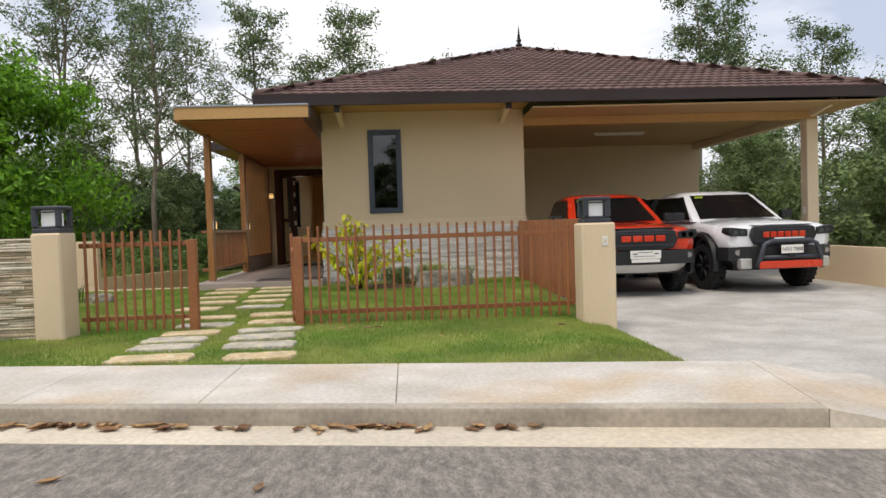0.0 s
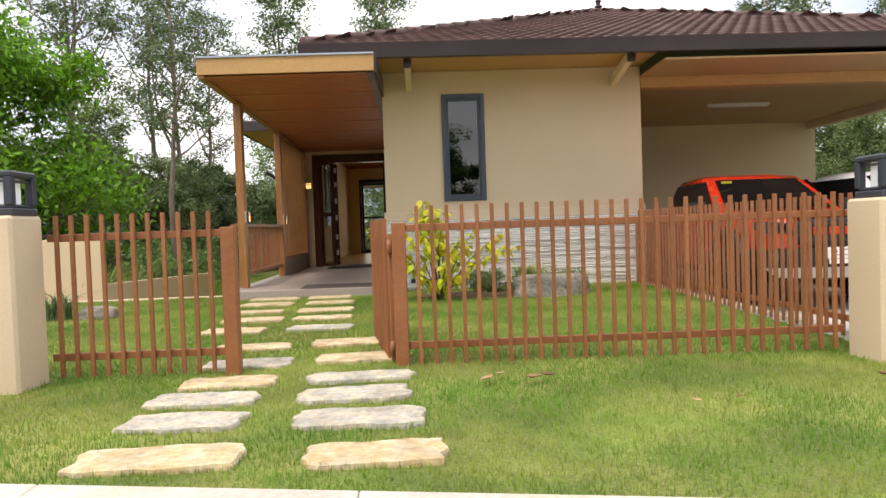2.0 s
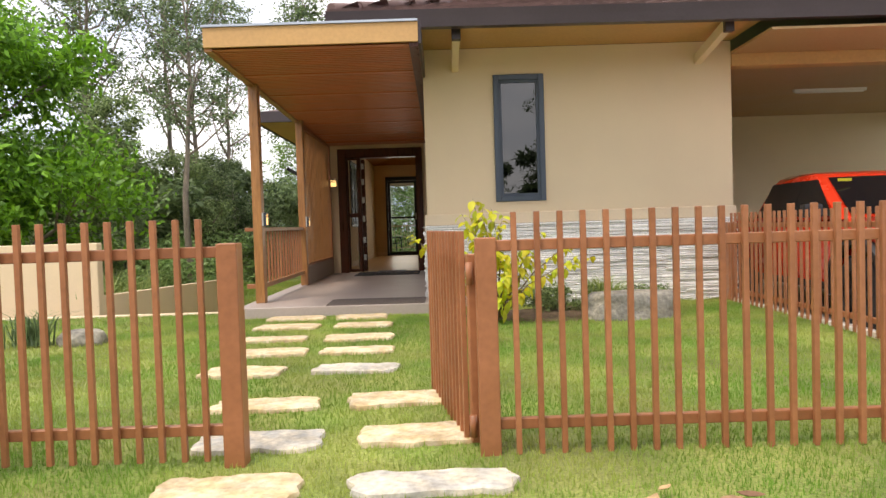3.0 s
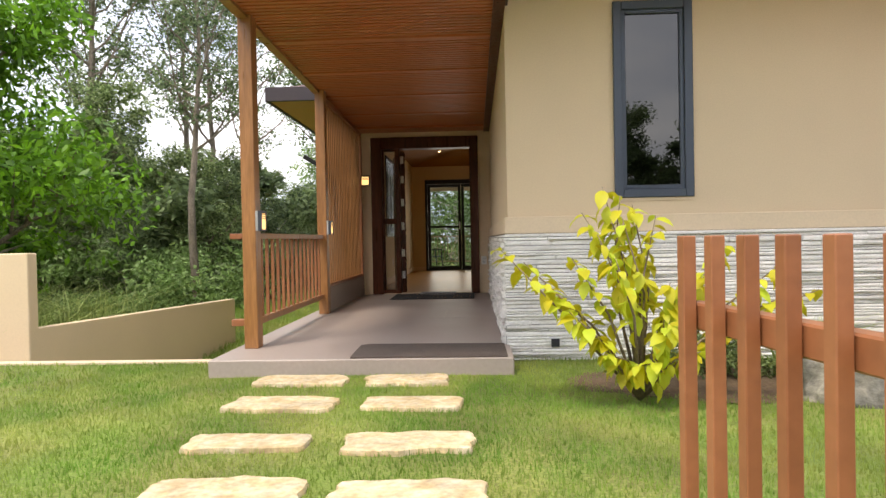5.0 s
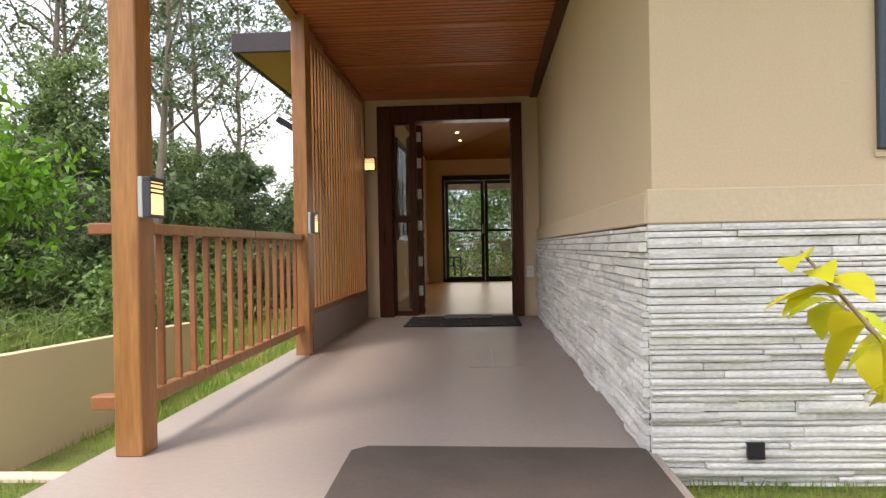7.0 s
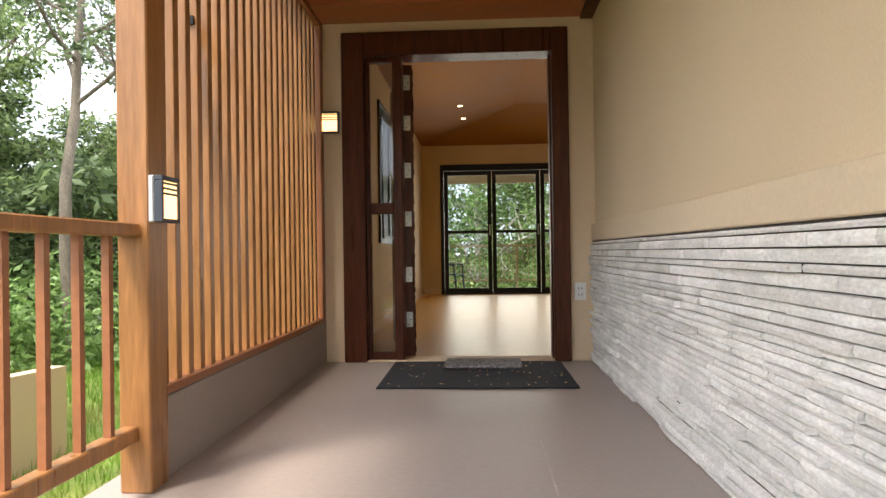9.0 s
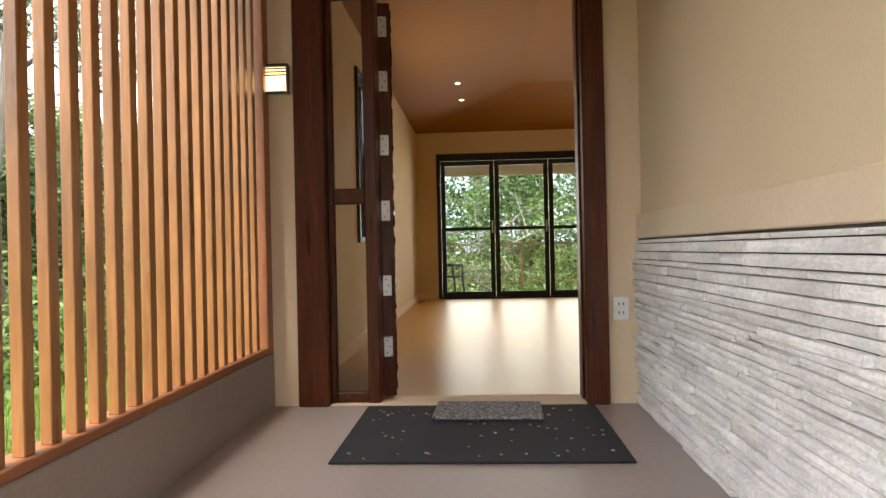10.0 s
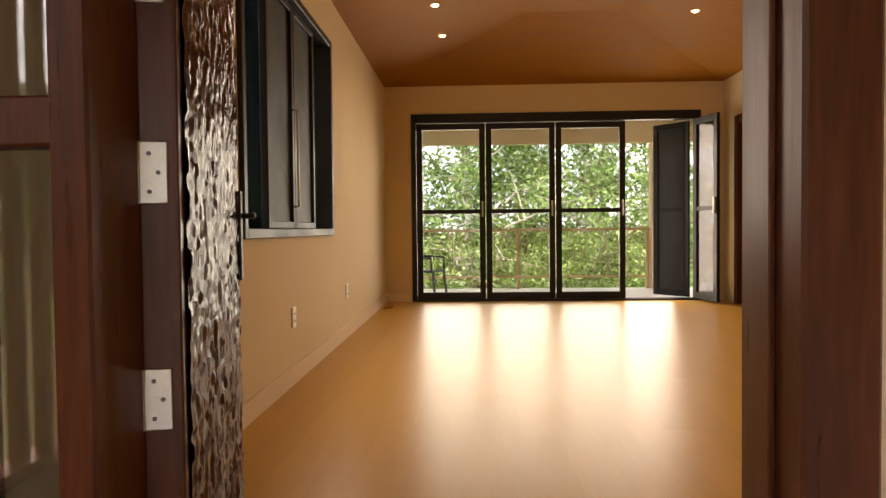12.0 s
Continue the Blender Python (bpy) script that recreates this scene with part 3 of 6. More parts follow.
# living room roof with its own eaves
lr = bmesh.new()
LX0, LX1, LY0, LY1, LZ = -3.62, 4.6, 5.0, 18.2, 3.475
q = [lr.verts.new(p) for p in ((LX0, LY0, LZ), (LX1, LY0, LZ), (LX1, LY1, LZ), (LX0, LY1, LZ), ((LX0 + LX1) / 2, LY0 + 4, LZ + 1.3), ((LX0 + LX1) / 2, LY1 - 4, LZ + 1.3))]
for f in ((0, 1, 4), (1, 2, 5, 4), (2, 3, 5), (3, 0, 4, 5)):
    lr.faces.new([q[k] for k in f])
setting("roof_living_room", lr, M_ROOF, "brown hipped roof over the living room", "roof")
setting("fascia_living_room", boxes((LX0 - 0.05, -1.12, LY0 - 0.06, LY0, LZ - 0.22, LZ + 0.01), (LX0 - 0.06, LX0, LY0, LY1, LZ - 0.22, LZ + 0.01), bevel=0.006), M_FASCIA, "dark brown gutter of the living room roof", "fascia")
setting("soffit_living_room", boxes((LX0, -2.36, LY0, LY1, LZ - 0.20, LZ - 0.18), (-2.36, 4.6, RY1 + 0.2, LY1, 2.95, 2.98)), M_SOFFIT, "tan soffit under the living room eaves", "soffit")
# balcony
setting("balcony_floor", boxes((-2.4, 5, RY1 + 0.2, 17.2, -0.3, -0.02)), M_BALC, "pale tiled balcony floor", "balcony")
setting("balcony_beam", boxes((-2.4, 5, 16.95, 17.15, 2.58, 2.95)), M_CAP, "beige beam over the balcony edge", "beam")
setting("balcony_column", boxes((2.30, 2.52, 16.92, 17.14, -0.02, 2.58), bevel=0.008), M_CAP, "beige square balcony column", "column")
# ---- windows and doors ----
def tall_window():
    w = thing("window_front", "tall fixed window with a grey-blue aluminium frame", "window", kind="structure")
    x0, x1, z0, z1 = 0.95, 1.64, 1.285, 3.012
    f = 0.075
    part("window_frame", boxes((x0, x0 + f, -0.035, 0.09, z0, z1), (x1 - f, x1, -0.035, 0.09, z0, z1), (x0 + f, x1 - f, -0.035, 0.09, z0, z0 + f), (x0 + f, x1 - f, -0.035, 0.09, z1 - f, z1), bevel=0.006), M_WINFRAME, w)
    g = 0.035
    part("sash", boxes((x0 + f, x0 + f + g, -0.012, 0.05, z0 + f, z1 - f), (x1 - f - g, x1 - f, -0.012, 0.05, z0 + f, z1 - f), (x0 + f + g, x1 - f - g, -0.012, 0.05, z0 + f, z0 + f + g), (x0 + f + g, x1 - f - g, -0.012, 0.05, z1 - f - g, z1 - f), bevel=0.004), M_WINFRAME, w)
    part("pane", boxes((x0 + f + g, x1 - f - g, 0.012, 0.018, z0 + f + g, z1 - f - g)), M_DARKGLASS, w)
    part("window_sill", boxes((x0 - 0.01, x1 + 0.01, -0.012, 0.0, z0 - 0.03, z0 - 0.001)), M_CAP, w)


tall_window()


def entrance():
    d = thing("door_entrance", "open dark wooden entrance door with a glazed sidelight", "door", kind="structure")
    y0, y1 = WY - 0.045, WY + 0.20
    part("jamb", boxes((DX0, DX0 + 0.19, y0, y1, 0, DZ), bevel=0.008), M_DOOR, d)
    part("jamb", boxes((DX1 - 0.135, DX1, y0, y1, 0, DZ), bevel=0.008), M_DOOR, d)
    part("head", boxes((DX0 + 0.19, DX1 - 0.135, y0, y1, DZ - 0.20, DZ), bevel=0.008), M_DOOR, d)
    part("door_stop", boxes((DX1 - 0.149, DX1 - 0.136, y0 + 0.10, y1 - 0.02, 0.013, DZ - 0.21), bevel=0.003), M_DOOR, d)
    part("mullion", boxes((-1.668, -1.593, y0 + 0.05, y1, 0, DZ - 0.20), bevel=0.006), M_DOOR, d)
    part("threshold", boxes((DX0 + 0.19, DX1 - 0.135, y0 + 0.02, y1 + 0.01, 0.0, 0.012), bevel=0.004), M_CAP, d)
    sx0, sx1 = DX0 + 0.19, -1.668
    s = part("sidelight", boxes((sx0, sx0 + 0.035, WY + 0.02, WY + 0.08, 0.012, DZ - 0.2), (sx0 + 0.035, sx1, WY + 0.02, WY + 0.08, 0.012, 0.075), (sx0 + 0.035, sx1, WY + 0.02, WY + 0.08, 1.235, 1.33), (sx0 + 0.035, sx1, WY + 0.02, WY + 0.08, DZ - 0.24, DZ - 0.2), bevel=0.006), M_DOOR, d)
    part("pane", boxes((sx0 + 0.035, sx1, WY + 0.045, WY + 0.051, 0.075, 1.235)), M_GLASS, s)
    part("pane", boxes((sx0 + 0.035, sx1, WY + 0.045, WY + 0.051, 1.33, DZ - 0.24)), M_GLASS, s)
    # the leaf stands open into the room
    leaf = part("door_leaf", boxes((-0.084, 0.0, 0.005, 1.10, 0.015, DZ - 0.215), bevel=0.004), M_DOOR, d)
    cv = bmesh.new()
    ny, nz_ = 90, 190
    grid = [[None] * (nz_ + 1) for _ in range(ny + 1)]
    for i in range(ny + 1):
        for j in range(nz_ + 1):
            y, z = 0.05 + 1.0 * i / ny, 0.04 + (DZ - 0.28) * j / nz_
            q = Vector((y * 64, z * 30, 3.0))
            h = noise.cell(q) * 0.005 + noise.noise(q * 1.3) * 0.003
            grid[i][j] = cv.verts.new((0.010 + h, y, z))
    for i in range(ny):
        for j in range(nz_):
            cv.faces.new((grid[i][j], grid[i + 1][j], grid[i + 1][j + 1], grid[i][j + 1])).smooth = True
    part("carved_panel", cv, M_CARVED, leaf, "rough carved dark panel")
    for z in (0.33, 0.72, 1.20, 1.62, 2.03, 2.38):
        h = part("hinge", boxes((-0.078, -0.022, -0.003, 0.004, z - 0.065, z + 0.065), bevel=0.002), M_STEEL, leaf, "steel butt hinge")
        part("hinge_pin", cyl(bmesh.new(), (-0.084, -0.004, z), (0, 0, 1), 0.008, 0.13, 8), M_STEEL, h)
        for dz, dx in ((-0.04, -0.058), (0.0, -0.040), (0.04, -0.058)):
            part("screw", cyl(bmesh.new(), (dx, -0.004, z + dz), (0, 1, 0), 0.005, 0.003, 8), M_CHARC, h)
    hd = bmesh.new()
    tube(hd, [(0.0, 1.02, 1.13), (0.06, 1.02, 1.13), (0.07, 0.98, 1.13), (0.07, 0.88, 1.13)], 0.011, 8)
    part("door_handle", hd, M_BLACK, leaf, "black lever handle")
    part("lock_plate", boxes((0.016, 0.026, 0.99, 1.05, 0.90, 1.22), bevel=0.003), M_BLACK, leaf)
    leaf.matrix_basis = pose(-1.518, WY + 0.215, 0, 0, 0, 13)


entrance()


def glazed_leaf(name, parent, w, h, mat=M_BLACK, screen=False):
    """A glazed door leaf, hinged at x=0, standing on z=0."""
    s = 0.085
    lf = part(name, boxes((0, s, -0.025, 0.025, 0, h), (w - s, w, -0.025, 0.025, 0, h), (s, w - s, -0.025, 0.025, 0, 0.10), (s, w - s, -0.025, 0.025, h - 0.09, h), bevel=0.004), mat, parent)
    part("mid_rail", boxes((s, w - s, -0.02, 0.02, 1.27, 1.33), bevel=0.003), mat, lf)
    for a, b in ((0.10, 1.27), (1.33, h - 0.09)):
        part("screen_mesh" if screen else "pane", boxes((s, w - s, -0.003, 0.003, a, b)), M_SCREEN_AND_REFL if screen else M_GLASS, lf)
    hb = boxes((w - 0.055, w - 0.03, -0.055, -0.028, 1.22, 1.45), bevel=0.006)
    part("pull_handle", hb, M_STEEL, lf, "pale metal pull handle")
    return lf


def folding_doors():
    d = thing("door_balcony", "black framed glazed folding doors, one pair folded open", "door", kind="structure")
    y0, y1 = RY1 - 0.03, RY1 + 0.13
    part("door_frame", boxes((BX0, BX0 + 0.07, y0, y1, 0, BZ), (BX1 - 0.07, BX1, y0, y1, 0, BZ), (BX0 + 0.07, BX1 - 0.07, y0, y1, BZ - 0.13, BZ), (BX0 + 0.07, BX1 - 0.07, y0, y1, 0, 0.03), bevel=0.006), M_BLACK, d)
    w = 1.015
    for i in range(3):
        lf = glazed_leaf("door_leaf", d, w, BZ - 0.17)
        lf.matrix_basis = pose(BX0 + 0.075 + i * (w + 0.012), RY1 + 0.05, 0.032)
    a = glazed_leaf("door_leaf", d, 0.62, BZ - 0.17)
    a.matrix_basis = pose(BX1 - 0.09, RY1 - 0.01, 0.032, 0, 0, -78)
    b = glazed_leaf("door_leaf", d, 0.62, BZ - 0.17, screen=True)
    b.matrix_basis = pose(BX1 - 0.12, RY1 + 0.14, 0.032, 0, 0, 128)


folding_doors()


def living_window():
    w = thing("window_living_room", "black framed living room window with grey casements", "window", kind="structure")
    y0, y1, z0, z1 = IW
    x0, x1 = RX0 - 0.15, RX0 + 0.03
    f = 0.06
    part("window_frame", boxes((x0, x1, y0, y0 + f, z0, z1), (x0, x1, y1 - f, y1, z0, z1), (x0, x1, y0 + f, y1 - f, z0, z0 + f), (x0, x1, y0 + f, y1 - f, z1 - f, z1), bevel=0.005), M_BLACK, w)
    for a, b in ((y0 + 0.62, y0 + 1.28), (y0 + 1.29, y0 + 1.93)):
        s = part("casement", boxes((x0 + 0.08, x0 + 0.13, a, a + 0.05, z0 + f, z1 - f), (x0 + 0.08, x0 + 0.13, b - 0.05, b, z0 + f, z1 - f), (x0 + 0.08, x0 + 0.13, a + 0.05, b - 0.05, z0 + f, z0 + f + 0.05), (x0 + 0.08, x0 + 0.13, a + 0.05, b - 0.05, z1 - f - 0.05, z1 - f), bevel=0.004), M_BLACK, w)
        # opaque dark sheet: the dark reflection in the casement, put into its colour
        part("screen_mesh", boxes((x0 + 0.10, x0 + 0.106, a + 0.05, b - 0.05, z0 + f + 0.05, z1 - f - 0.05)), M_SCREEN_AND_REFL, s, "dark grey sheet coloured as the casement's dark reflection")
    part("pane", boxes((x0 + 0.03, x0 + 0.036, y0 + f, y1 - f, z0 + f, z1 - f)), M_GLASS, w)
    tb = bmesh.new()
    tube(tb, [(x0 + 0.13, y0 + 1.26, 1.25), (x0 + 0.16, y0 + 1.26, 1.25), (x0 + 0.16, y0 + 1.26, 1.95), (x0 + 0.13, y0 + 1.26, 1.95)], 0.009, 6)
    part("pull_handle", tb, M_STEEL, w)


living_window()
ed = thing("door_side", "dark wooden frame of the doorway in the living room", "door", kind="structure")
part("door_frame", boxes((RX1 - 0.02, RX1 + 0.22, 13.25, 13.37, 0, 2.6), (RX1 - 0.02, RX1 + 0.22, 14.23, 14.35, 0, 2.6), (RX1 - 0.02, RX1 + 0.22, 13.37, 14.23, 2.48, 2.6), bevel=0.006), M_DOOR, ed)
part("door_leaf", boxes((RX1 + 0.08, RX1 + 0.12, 13.37, 14.23, 0.01, 2.48), bevel=0.004), M_DOOR, ed)


# ---- porch posts, railing, slatted screen ----
def porch_post(x, y, label):
    p = thing("porch_post", label, "post", "porch posts")
    part("shaft", boxes((x, x + 0.124, y, y + 0.15, 0.0, canopy_z(y) + 0.01), bevel=0.006), M_WOOD, p)
    return p


porch_post(-2.374, -0.105, "brown wooden square post at the porch's front corner")
porch_post(-2.346, 2.735, "brown wooden square post between railing and slatted screen")


def railing():
    r = thing("porch_railing", "brown painted wooden railing with square balusters", "railing")
    x = -2.30
    part("top_rail", boxes((x - 0.045, x + 0.045, 0.045, 2.735, 0.985, 1.035), bevel=0.005), M_WOOD, r)
    part("bottom_rail", boxes((x - 0.03, x + 0.03, 0.045, 2.735, 0.20, 0.26), bevel=0.005), M_WOOD, r)
    for i in range(14):
        y = 0.20 + i * 0.183
        part("baluster", boxes((x - 0.014, x + 0.014, y - 0.014, y + 0.014, 0.26, 0.985)), M_FENCE, r)
    part("rail_end", boxes((x - 0.20, x - 0.074, -0.07, 0.01, 0.985, 1.035), bevel=0.004), M_FENCE, r)
    part("rail_end", boxes((x - 0.20, x - 0.074, -0.07, 0.01, 0.20, 0.26), bevel=0.004), M_FENCE, r)


railing()
setting("screen_wall", boxes((-2.36, -2.247, 2.885, WY, -0.16, 0.335), bevel=0.005), M_LOWWALL, "taupe painted low wall under the slatted screen", "low wall")


def slat_screen():
    s = thing("slatted_screen", "vertical brown wooden slats on a low wall beside the porch", "screen")
    part("sill_rail", boxes((-2.355, -2.25, 2.885, WY - 0.001, 0.337, 0.372), bevel=0.004), M_FENCE, s)
    part("head_rail", boxes((-2.345, -2.25, 2.885, WY - 0.001, 2.80, 2.862), bevel=0.004), M_FENCE, s)
    part("end_post", boxes((-2.355, -2.25, WY - 0.10, WY - 0.002, 0.372, 2.80), bevel=0.004), M_FENCE, s)
    me = None
    for i in range(22):
        y = 2.985 + i * 0.1275
        if me is None:
            ob = part("slat", boxes((-0.02, 0.02, -0.025, 0.025, 0.372, 2.80), bevel=0.003), M_WOOD, s)
            me = ob.data
        else:
            ob = new("slat", me)
            ob.parent = s
        ob.matrix_basis = pose(-2.295, y, 0)


slat_screen()


def wall_lamp(m, label):
    l = thing("wall_lamp", label, "lamp", "porch wall lamps")
    part("housing", boxes((-0.078, 0.078, -0.022, -0.0, -0.09, 0.09), bevel=0.004), M_STEEL, l)
    part("visor", boxes((-0.078, 0.078, -0.058, -0.022, 0.07, 0.09), (-0.078, -0.064, -0.058, -0.022, -0.09, 0.07), (0.064, 0.078, -0.058, -0.022, -0.09, 0.07), (-0.064, 0.064, -0.058, -0.022, -0.09, -0.076), bevel=0.003), M_CHARC, l)
    part("diffuser", boxes((-0.0635, 0.0635, -0.050, -0.0225, -0.0755, 0.0695)), M_LAMP, l, "glowing warm diffuser")
    for z in (0.020, 0.040, 0.060):
        part("louvre", boxes((-0.0635, 0.0635, -0.060, -0.0505, z - 0.004, z + 0.004)), M_CHARC, l)
    l.matrix_basis = m
    return l


wall_lamp(pose(-2.25, -0.03, 1.145, 0, 0, 90), "lit steel lamp on the front porch post")
wall_lamp(pose(-2.222, 2.81, 1.13, 0, 0, 90), "lit steel lamp on the inner porch post")
wall_lamp(pose(-2.19, WY, 2.005), "lit square lamp on the wall beside the entrance")


def outlet(m, label):
    o = thing("power_outlet", label, "outlet")
    part("plate", boxes((-0.047, 0.047, -0.012, 0, -0.072, 0.072), bevel=0.004), M_WHITE, o)
    for z in (-0.026, 0.026):
        for x in (-0.013, 0.013):
            part("slot", boxes((x - 0.003, x + 0.003, -0.0135, -0.0121, z - 0.009, z + 0.009)), M_INK, o)
    o.matrix_basis = m


outlet(pose(-0.132, WY, 0.57), "white double power outlet on the wall by the entrance")
for y in (9.43, 11.5):
    outlet(pose(RX0, y, 0.464, 0, 0, 90), "white double power outlet on the living room wall")
scrap = bmesh.new()
prism(scrap, [(-0.06, 0.0), (-0.03, 0.018), (0.02, 0.012), (0.06, 0.03), (0.062, 0.026), (0.02, 0.006), (-0.03, 0.010), (-0.055, 0.0)], -0.03, 0.03)
bmesh.ops.transform(scrap, matrix=pose(-2.03, 13.9, 0.003, 0, 0, 20), verts=scrap.verts)
tagged(part("scrap", scrap, M_RED), "small curled red scrap lying on the laminate floor", "scrap")

def floodlight():
    f = thing("floodlight", "small black floodlight on the outside of the slatted screen", "lamp")
    part("bracket", boxes((-2.40, -2.289, 3.33, 3.37, 2.0, 2.04), (-2.40, -2.37, 3.30, 3.40, 1.98, 2.10)), M_BLACK, f)
    hd = boxes((-0.14, 0.14, -0.10, 0.10, -0.03, 0.03), bevel=0.01)
    bmesh.ops.transform(hd, matrix=pose(-2.52, 3.36, 2.06, 0, 32, 0), verts=hd.verts)
    part("head", hd, M_BLACK, f)


floodlight()

setting("floor_marks", boxes((-0.686, -0.674, 2.0, 3.55, 0.0, 0.0025), (-0.86, -0.42, 2.085, 2.093, 0.0, 0.0025)), M_LOWWALL_PALE, "faint pale scratch lines on the porch floor", "marks")

# ---- mats ----
mt = tagged(part("door_mat", boxes((-1.66, -0.31, 4.71, 5.80, 0.001, 0.012), bevel=0.004), M_MAT), "large black rubber mat before the entrance", "mat")
bm = boxes((-0.305, 0.305, -0.19, 0.19, 0, 0.022), bevel=0.008)
rg = tagged(part("small_rug", bm, M_RUG), "small grey speckled woven rug on the black mat", "rug")
rg.matrix_basis = pose(-0.94, 5.62, 0.0125, 0, 0, -2)
bm = bmesh.new()
prism(bm, [(-1.32, -0.672), (-0.05, -0.69), (-0.05, -0.01), (-1.27, 0.03), (-1.335, -0.04)], 0.001, 0.012)
bmesh.ops.transform(bm, matrix=Matrix(((1, 0, 0, 0), (0, 0, 1, 0), (0, 1, 0, 0), (0, 0, 0, 1))), verts=bm.verts)
tagged(part("porch_mat", bm, M_MATBROWN), "dark brown rubber mat on the porch's front edge", "mat")


# ---- fence, gate, pillars ----
def picket_run(name, label, length, n, first, post_near, post_far, side=1, z=0.0):
    """A run of fence along +x from the origin; pickets stand on one side of its two rails."""
    f = thing(name, label, "fence" if name == "fence" else "gate")
    part("top_rail", boxes((0, length, -0.02, 0.02, 0.845, 0.898), bevel=0.004), M_FENCE, f)
    part("bottom_rail", boxes((0, length, -0.02, 0.02, -0.015, 0.037), bevel=0.004), M_FENCE, f)
    me = None
    step = (length - 2 * first) / max(1, n - 1)
    for i in range(n):
        if me is None:
            ob = part("picket", boxes((-0.0135, 0.0135, -0.021 * side - 0.0135, -0.021 * side + 0.0135, -0.13, 1.03), bevel=0.002), M_FENCE, f)
            me = ob.data
        else:
            ob = new("picket", me)
            ob.parent = f
        ob.matrix_basis = pose(first + i * step, -0.016 * side, 0)
    for on, x in ((post_near, -0.05), (post_far, length + 0.05)):
        if on:
            part("post", boxes((x - 0.05, x + 0.05, -0.05, 0.05, -0.18, 0.912), bevel=0.005), M_FENCE, f)
    return f


fr = picket_run("fence", "brown picket fence between gate post and pillar", 3.245, 29, 0.085, True, False)
fr.matrix_basis = pose(0.455, -6.14, 0)
flft = picket_run("fence", "short brown picket fence beside the garden gate", 1.24, 11, 0.08, False, True)
flft.matrix_basis = pose(-2.115, -6.14, 0.012)
fs = picket_run("fence", "brown picket fence between lawn and driveway", 5.83, 50, 0.07, False, True, side=-1)
fs.matrix_basis = pose(4.03, -6.20, 0.0, 0, 0, 90)
gt = picket_run("garden_gate", "brown picket gate standing open into the garden", 1.29, 12, 0.05, False, False, side=-1)
part("stile", boxes((-0.04, 0.02, -0.025, 0.025, -0.03, 0.915), bevel=0.004), M_FENCE, gt)
for z in (0.02, 0.78):
    part("hinge", cyl(bmesh.new(), (-0.05, 0.02, z + 0.04), (0, 0, 1), 0.018, 0.11, 8), M_FENCE, gt)
gt.matrix_basis = pose(0.340, -6.0, -0.085, 0, 0, 99)


def pillar(x0, x1, y0, y1, base, top, label):
    p = thing("gate_pillar", label, "pillar", "gate pillars")
    part("shaft", boxes((x0, x1, y0, y1, base, top), bevel=0.02), M_CAP, p)
    return p


def pillar_lamp(x, y, z, label):
    l = thing("pillar_lamp", label, "lamp", "pillar lamps")
    w = 0.155
    part("base", boxes((-w, w, -w, w, 0, 0.05), (-w + 0.015, w - 0.015, -w + 0.015, w - 0.015, 0.05, 0.075), bevel=0.008), M_CHARC, l)
    part("roof", boxes((-w, w, -w, w, 0.255, 0.30), bevel=0.012), M_CHARC, l)
    part("core", boxes((-0.085, 0.085, -0.085, 0.085, 0.07, 0.255), bevel=0.01), M_OPAL, l, "white opal diffuser")
    for sx in (-1, 1):
        for sy in (-1, 1):
            part("corner_post", boxes(tuple(sorted((sx * w, sx * 0.10))) + tuple(sorted((sy * w, sy * 0.10))) + (0.07, 0.257), bevel=0.006), M_CHARC, l)
    part("band", boxes((-w + 0.02, w - 0.02, -w + 0.02, w - 0.02, 0.225, 0.239)), M_CHARC, l)
    l.matrix_basis = pose(x, y, z)


pillar(3.70, 4.09, -6.58, -6.19, -0.45, 0.97, "beige rendered gate pillar between lawn and driveway")
pillar(-2.44, -2.12, -6.57, -6.19, -0.45, 1.045, "beige rendered gate pillar beside the stone wall")
pillar_lamp(3.895, -6.385, 0.971, "charcoal box lamp on the driveway pillar")
pillar_lamp(-2.28, -6.38, 1.046, "charcoal box lamp on the garden pillar")
db = thing("door_bell", "white door bell button on the pillar", "bell")
part("plate", boxes((-0.035, 0.035, -0.012, 0, -0.055, 0.055), bevel=0.005), M_WHITE, db)
part("button", boxes((-0.016, 0.016, -0.018, -0.0121, -0.02, 0.02), bevel=0.004), M_CAP, db)
db.matrix_basis = pose(3.96, -6.58, 0.76)

# ---- garden walls ----
setting("wall_neighbour", boxes((-14, -2.43, -6.42, -6.25, -0.45, 1.0)), M_MORTAR, "garden wall with stacked stone cladding", "wall")


def long_wall(name, pts, tops, thick, label):
    bm = bmesh.new()
    for (a, b), (ta, tb) in zip(zip(pts, pts[1:]), zip(tops, tops[1:])):
        va, vb = Vector(a), Vector(b)
        nrm = Vector((-(vb - va).y, (vb - va).x)).normalized() * thick
        rows = []
        for p, t in ((va, ta), (vb, tb)):
            rows.append([bm.verts.new((p.x, p.y, -1.3)), bm.verts.new((p.x, p.y, t)), bm.verts.new((p.x + nrm.x, p.y + nrm.y, t)), bm.verts.new((p.x + nrm.x, p.y + nrm.y, -1.3))])
        for k in range(4):
            bm.faces.new((rows[0][k], rows[0][(k + 1) % 4], rows[1][(k + 1) % 4], rows[1][k]))
        bm.faces.new(rows[0])
        bm.faces.new(rows[1][::-1])
    return setting(name, bm, M_WALL, label, "wall")


